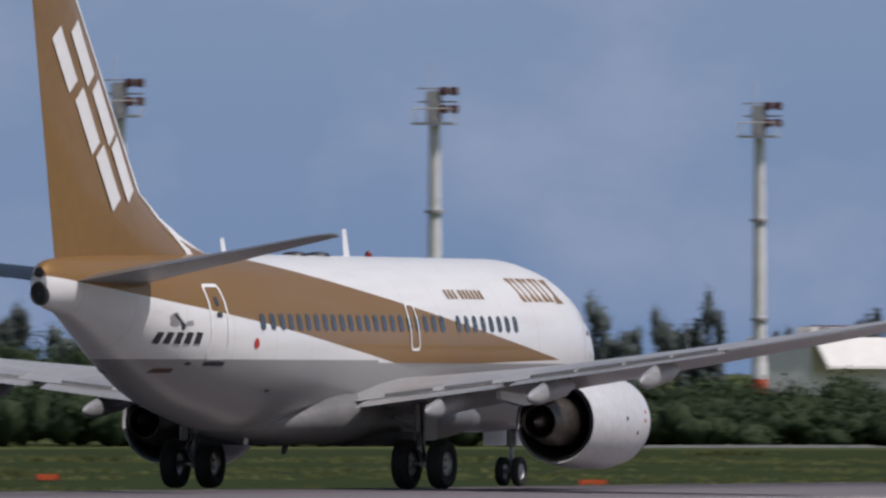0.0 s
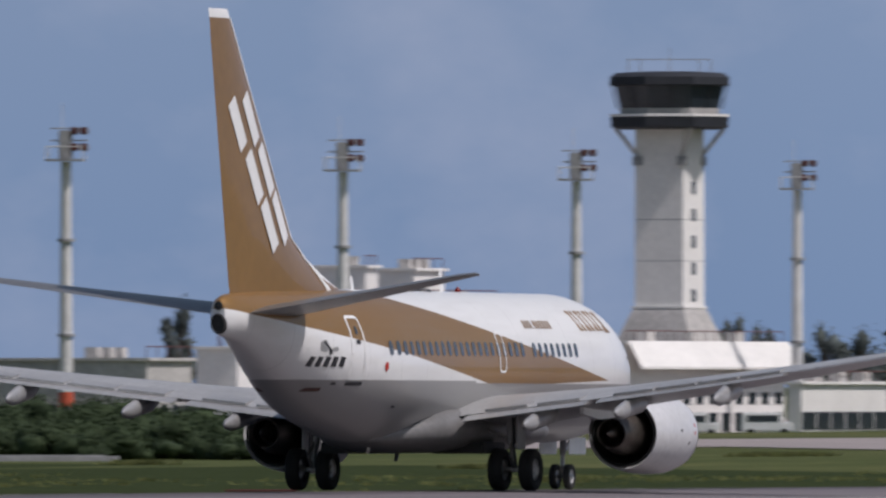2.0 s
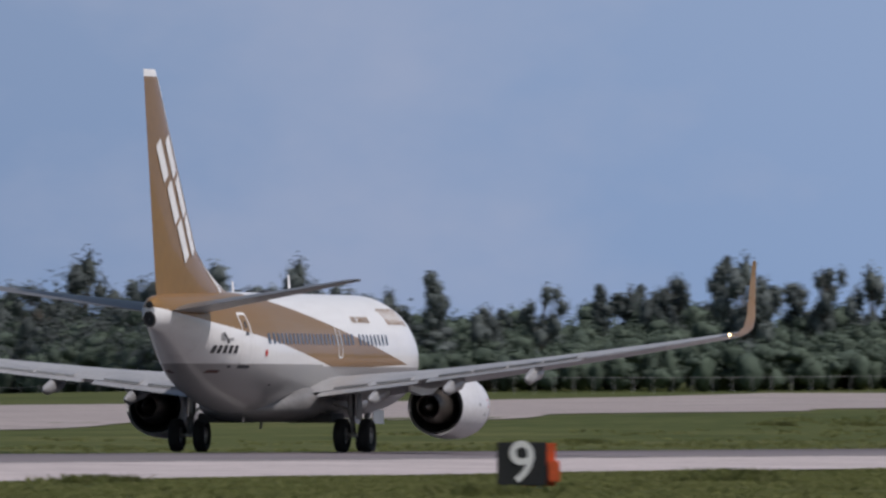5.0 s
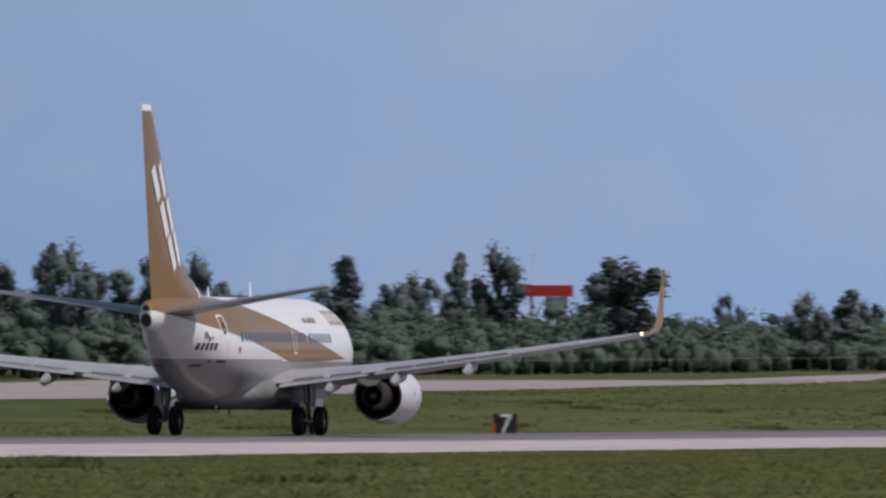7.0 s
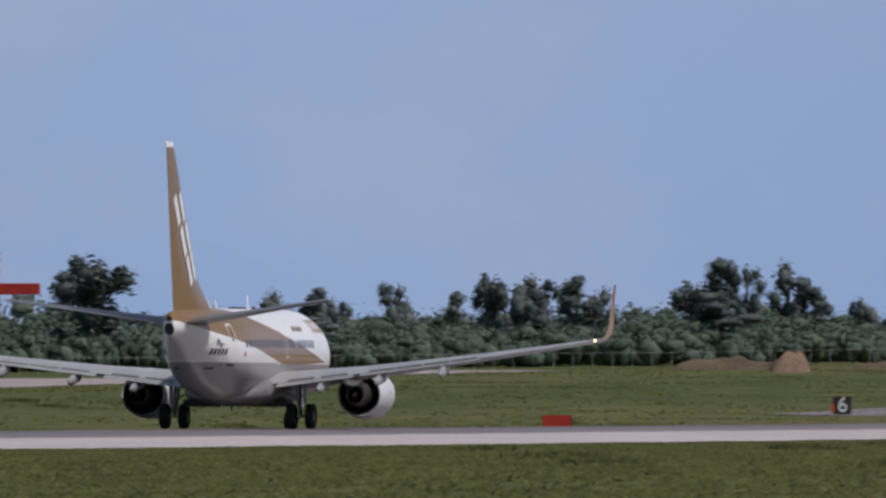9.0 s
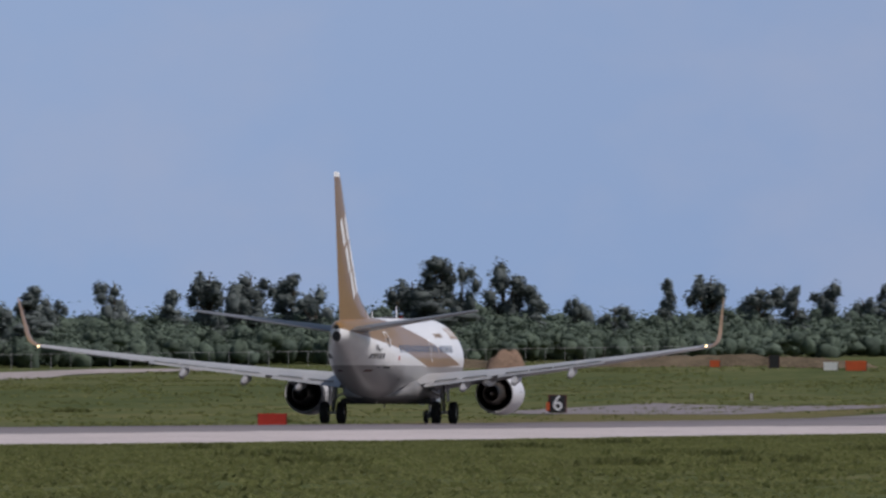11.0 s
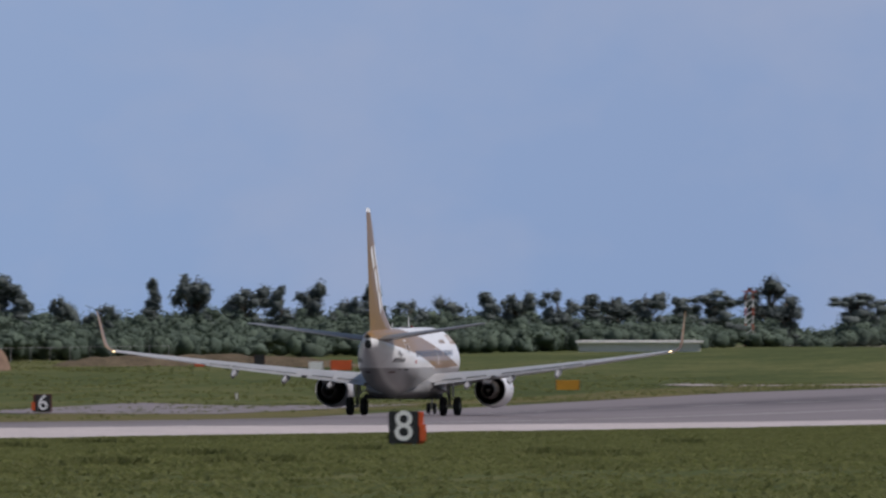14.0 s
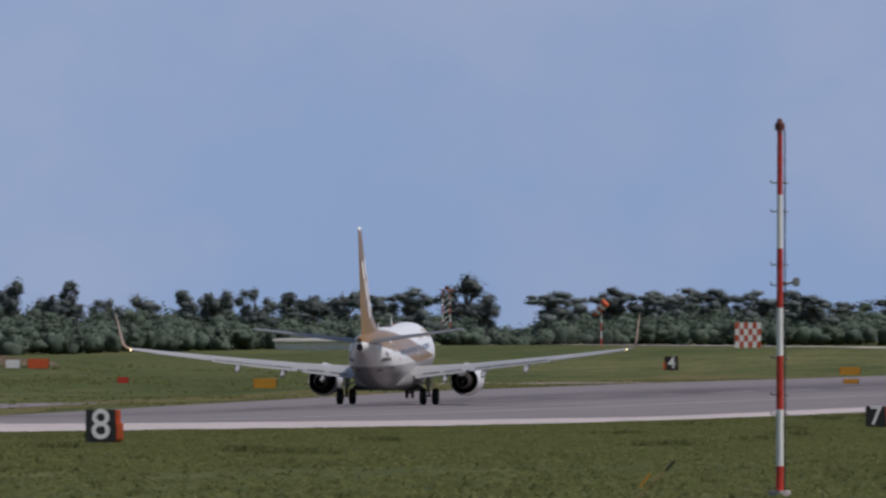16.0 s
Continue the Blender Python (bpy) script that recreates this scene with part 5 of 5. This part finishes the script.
def make_sign(digit, px, dist, flip, h, w):
    m = frame_at(px, dist)
    root = thing("distance_sign", "black runway distance sign with white numeral and orange back", "runway sign", m, "runway distance signs")
    part("panel", boxed(-w, 0, .12, w, .30, h, .02), M_signblack, root, "black front panel")
    if flip > 0:
        part("back_box", boxed(-w * .1, .31, .10, w + .2, .62, h - .02, .02), M_orange, root, "orange box")
    else:
        part("back_box", boxed(-w - .16, .31, .06, w + .1, .55, h + .05, .02), M_lampback, root, "dark red box round the panel")
    part("side_lamp", boxed(min(flip * (w + .03), flip * (w + .3)), .02, .2, max(flip * (w + .03), flip * (w + .3)), .32, h * .62, .02), M_orange, root, "orange lamp box")
    for x in (-w * .7, w * .7):
        part("leg", boxed(x - .04, .1, -.1, x + .04, .2, .14), M_roofgrey, root)
    cu = bpy.data.curves.new("numeral", 'FONT')
    cu.body, cu.size, cu.extrude, cu.offset, cu.align_x, cu.align_y = digit, h * 1.2, .008, .012, 'CENTER', 'CENTER'
    tmp = bpy.data.objects.new("tmp", cu)
    me = bpy.data.meshes.new_from_object(tmp)
    bpy.data.objects.remove(tmp)
    me.materials.append(M_signwhite)
    num = put("numeral", me, root, "white numeral", pose(0, -.012, .06 + h / 2, 90, 0, 0))
    num.scale = (.95, 1, 1)
    return root


for digit, s_, l_, h_, w_ in (("9", 386, 100, 1.1, .56), ("8", 679, 100, 1.38, .58), ("7", 975, 100, 1.25, .56), ("8", 671, 211, .86, .52), ("7", 960, 211, 1.25, .54),
                              ("6", 1252, 211, 1.3, .54), ("4", 1842, 211, 1.5, .6)):
    px_ = ALONG - FOCAL * math.atan2(l_, s_) + (8 if l_ > LANE else 0)
    make_sign(digit, px_, math.hypot(l_, s_), 1 if l_ < LANE else -1, h_, w_)


def make_marker(px, dist, w, h, mat_, label):
    m = frame_at(px, dist)
    root = thing("marker_board", label, "marker board", m, "marker boards")
    part("board", boxed(-w / 2, 0, .08, w / 2, .3, h, .02), mat_, root)
    for x in (-w * .35, w * .35):
        part("foot", boxed(x - .05, .05, -.1, x + .05, .25, .1), M_roofgrey, root)
    for x in (-w / 2 - .01, w / 2 - .03):
        part("edge_trim", boxed(x, -.02, .06, x + .04, .32, h + .01), M_lampback, root)
    return root


for px, d, w, h, mm, lb in ((85, 525, .7, .26, M_orange, "low orange marker light box in the grass"), (1050, 530, .85, .26, M_orange, "low orange marker light box in the grass"),
                            (2135, 590, 2.4, .16, M_lampback, "long low red-brown board in the grass"), (7237, 1045, 1.75, 1.05, M_red, "red marker board beside the runway"),
                            (8671, 1560, 2.1, .95, M_yellow, "yellow taxiway guidance sign board"), (9706, 1830, 2.2, .9, M_yellow, "yellow taxiway guidance sign board"),
                            (8020, 1640, .95, .7, M_orange, "small orange works barrier"), (8125, 1640, 1.0, 1.3, M_signblack, "small dark works box"), (8225, 1640, 1.4, .85, M_white, "small white works box"),
                            (8270, 1645, 2.0, 1.0, M_orange, "wide orange works barrier"), (9708, 1600, 1.4, .5, M_yellow, "yellow taxiway guidance sign board"), (8420, 1560, 1.0, .6, M_red, "small red marker box"), (8085, 1400, .25, .6, M_white, "small white marker post")):
    make_marker(px, d, w, h, mm, lb)

# ---- poles, windsock, small structures ----
def banded_pole(bm_root, x, y, z0, z1, r0, r1, bands, name="band"):
    for i in range(bands):
        a, b_ = i / bands, (i + 1) / bands
        part(name, rod(bmesh.new(), (x, y, z0 + (z1 - z0) * a), (x, y, z0 + (z1 - z0) * b_), r0 + (r1 - r0) * a, r0 + (r1 - r0) * b_, 14),
             M_bandred if (bands - 1 - i) % 2 == 0 else M_white, bm_root, "red band" if (bands - 1 - i) % 2 == 0 else "white band")


def make_near_pole():
    d = 300
    m = frame_at(9582, d)
    root = thing("striped_pole", "slender red and white banded pole with step irons", "pole", m)
    top = rise(284, d) - m.translation.z
    part("footing", rod(bmesh.new(), (0, 0, -.2), (0, 0, .12), .2), M_concrete, root)
    edges = [886, 786, 691, 606, 501, 406, 292]      # where the bands change
    zs = [0.1] + [rise(e, d) - m.translation.z for e in edges]
    for i in range(len(zs) - 1):
        red = (i % 2 == 0)
        part("band", rod(bmesh.new(), (0, 0, zs[i]), (0, 0, zs[i + 1]), .068 - .0033 * i, .0647 - .0033 * i, 16), M_red if red else M_white, root, "red band" if red else "white band")
    zt = zs[-1]
    part("lamp", rod(rod(bmesh.new(), (0, 0, zt), (0, 0, zt + .12), .09), (0, 0, zt + .12), (0, 0, zt + .2), .065, .04), M_lampback, root, "dark obstruction lamp")
    for e in (385, 436, 530, 566, 612, 695, 760, 795):
        z = rise(e, d) - m.translation.z
        part("step_iron", rod(rod(bmesh.new(), (-.15, 0, z), (.15, 0, z), .012), (-.15, 0, z), (-.15, 0, z + .05), .012), M_roofgrey, root)
    z = rise(562, d) - m.translation.z
    part("instrument_arm", rod(bmesh.new(), (0, 0, z), (.26, 0, z), .02), M_roofgrey, root)
    part("instrument", boxed(.22, -.06, z - .06, .34, .06, z + .09, .02), M_roofgrey, root)
    part("cable", rod(bmesh.new(), (.09, -.02, .1), (.085, -.02, zt), .012), M_black, root)


make_near_pole()
m_ = frame_at(9365, 292)
root_ = thing("leaning_stake", "thin dark stake leaning in the grass", "stake", m_)
part("shaft", rod(bmesh.new(), (-.45, 0, -.05), (.28, 0, rise(878, 292) - m_.translation.z), .018, .018, 8), surface("stake_wood", (.30, .22, .10), .8, 0, .2, .3), root_)
part("tip", rod(bmesh.new(), (-.28, -.001, .25), (-.12, -.001, .47), .024, n=8), M_yellow, root_, "yellow painted length")
part("cap", rod(bmesh.new(), (.14, -.001, .78 * (rise(878, 292) - m_.translation.z)), (.285, -.001, rise(877, 292) - m_.translation.z), .022, n=8), M_signblack, root_, "dark tip")

m_ = frame_at(8992, 2150)
root_ = thing("lattice_mast", "red and white banded lattice mast", "mast", m_)
h_ = rise(575, 2150) - m_.translation.z
for sx in (-.45, .45):
    for sy in (-.45, .45):
        banded_pole(root_, sx, sy, 0, h_, .09, .07, 7, "leg_band")
for i in range(9):
    z = h_ * i / 9
    part("brace", rod(bmesh.new(), (-.45, -.45, z), (.45, -.45, z + h_ / 9), .05, n=6), M_white, root_)
part("top_platform", boxed(-.9, -.7, h_, .9, .7, h_ + .12), M_bandred, root_)
part("top_lamp", boxed(-.2, -.2, h_ + .12, .2, .2, h_ + .5, .05), M_lampback, root_)

m_ = frame_at(9266, 2120)
root_ = thing("windsock", "orange and white windsock on a banded pole", "windsock", m_)
h_ = rise(604, 2120) - m_.translation.z
banded_pole(root_, 0, 0, 0, h_, .09, .07, 5)
for i in range(5):
    u0, u1 = i / 5, (i + 1) / 5
    a = Vector((.55, 0, h_ + .5))
    dirv = Vector((-.75, .3, -.85))
    part("sock_ring", rod(bmesh.new(), a + dirv * u0 * 1.8, a + dirv * u1 * 1.8, .55 - .25 * u0, .55 - .25 * u1, 14), M_orange if i % 2 == 0 else M_signwhite, root_, "orange cloth" if i % 2 == 0 else "white cloth")

m_ = frame_at(9526, 2130)
root_ = thing("checkered_board", "red and white checkered equipment cabin", "cabin", m_)
w_, h_ = 46 * 2130 / FOCAL, rise(632, 2130) - m_.translation.z
part("core", boxed(-w_ / 2, .06, -.6, w_ / 2, 2.2, h_), M_white, root_)
for i in range(6):
    for j in range(4):
        part("square", boxed(-w_ / 2 + w_ * i / 6, 0, h_ * j / 4, -w_ / 2 + w_ * (i + 1) / 6, .055, h_ * (j + 1) / 4), M_bandred if (i + j) % 2 else M_signwhite, root_)

m_ = frame_at(6278, 1690)
root_ = thing("red_roofed_platform", "red slab platform on white legs above the scrub", "platform", m_)
g_ = m_.translation.z
part("deck", boxed(-2.4, -1.2, rise(576, 1690) - g_, 2.4, 1.2, rise(556, 1690) - g_, .05), M_red, root_, "red painted deck")
for x in (-1.6, 0, 1.6):
    part("leg", boxed(x - .15, -.15, -.3, x + .15, .15, rise(576, 1690) - g_), M_white, root_)
part("cabin", boxed(-.3, -.8, rise(600, 1690) - g_, 1.9, .8, rise(577, 1690) - g_), M_white, root_)
part("aerial", rod(bmesh.new(), (-1.4, 0, rise(556, 1690) - g_), (-1.4, 0, rise(500, 1690) - g_), .05), M_mast, root_)

make_building("boundary_wall", "low grey concrete boundary wall", 8690, 8905, 661, 2000, 1.0, M_wall, parapet=.05)
make_building("boundary_wall", "low grey concrete boundary wall", 1130, 1560, 790, 800, .4, M_roofgrey, parapet=.05)
make_building("culvert_block", "grey weathered concrete culvert block", 1625, 1870, 784, 795, 1.2, M_roofgrey, parapet=.05)

# far fence along the scrub
fence = thing("perimeter_fence", "thin grey mesh fence before the scrub", "fence")
for i in range(120):
    px = 3800 + 35 * i
    d = tree_dist(px) - 62
    x, y = place(px, d)
    g = ground_z(x, y)
    part("post", rod(bmesh.new(), (x, y, g - .2), (x, y, g + 1.5), .03, n=6), M_roofgrey, fence)
    if i:
        for hh in (1.45,):
            part("rail", rod(bmesh.new(), (last_[0], last_[1], last_[2] + hh), (x, y, g + hh), .014, n=5), M_roofgrey, fence)
    last_ = (x, y, g)

# bare earth and works beyond the grass
M_earth = surface("bare_earth", (.21, .145, .105), .95, 0, .2, 2.5, bump=.6, gloss=.05)
M_dryearth = surface("dry_scrub_earth", (.125, .10, .068), .95, 0, .25, 3, bump=.6, gloss=.05)
for px, w_px, top, d, mm in ((7650, 72, 674, 1600, M_earth), (8030, 560, 682, 1660, M_dryearth), (7540, 200, 683, 1640, M_dryearth)):
    m = frame_at(px, d)
    h, w = rise(top, d) - m.translation.z, w_px * d / FOCAL
    vs, fs, k = [], [], 28
    for i in range(k + 1):
        for j in range(9):
            u, v = i / k * 2 - 1, j / 8 * 2 - 1
            z = max(0, (1 - u * u) * (1 - v * v)) ** .5 * (.8 + .6 * noise.noise((u * w * .25 + px, v * 3, 0)))
            vs.append((u * w / 2, v * 3, h * z - .1))
    for i in range(k):
        for j in range(8):
            fs.append((i * 9 + j, (i + 1) * 9 + j, (i + 1) * 9 + j + 1, i * 9 + j + 1))
    ob = tagged(new("earth_mound", mesh_of("earth_mound", vs, fs, mm, True)), "heap of bare brown earth before the scrub", "earth mound", "earth mounds")
    ob.matrix_basis = m


# ---- what moves ----
def jet_pose(s, nose_up=0.0):
    """The airliner with its fin tip s metres along the runway, on the surface."""
    za, zb = plot(LANE, s + 15.74).z, plot(LANE, s + 28.34).z
    tilt = math.atan2(zb - za, 12.6) + radians(nose_up)
    return pose(-LANE - .146, s, za + .05 - 15.74 * math.tan(tilt), math.degrees(tilt), 0, .53)


def run(t):
    return 355.23 + 34.1517 * t + 2.0982 * t * t / 2 + .0089 * t ** 3 / 6


def motions():
    slips = {0: -4, .5: 1, 1: 2.5, 1.5: 2, 2: .5, 2.5: 0, 3: -.8, 3.5: -2.5, 6: -5, 6.5: -1, 7: 2, 7.5: 3, 8: -1, 8.5: -6,
             9.3: -2, 10.1: 1, 11: 3, 11.5: 3, 12: 3, 12.5: 2, 13: 3, 13.5: 2, 14: 1, 14.5: -1.5, 15: 0, 15.5: 0, 16: -4}
    rows = []
    for t in sorted(set(slips) | {4.3, 5.1}):
        s = run(t)
        d2 = s * s + LANE * LANE
        rows.append((t, jet_pose(s - slips.get(t, -3.5) * d2 / (LANE * FOCAL), float(np.interp(t, [12, 14.5, 15, 15.5, 16], [0, .25, .6, 1.05, 1.65])))))
    walk(jet, rows)
    for w, r in WHEELS:
        at = w.matrix_basis.translation.copy()
        walk(w, [(i / 15, pose(*at, -80.0 * i, 0, 0)) for i in range(241)])


motions()
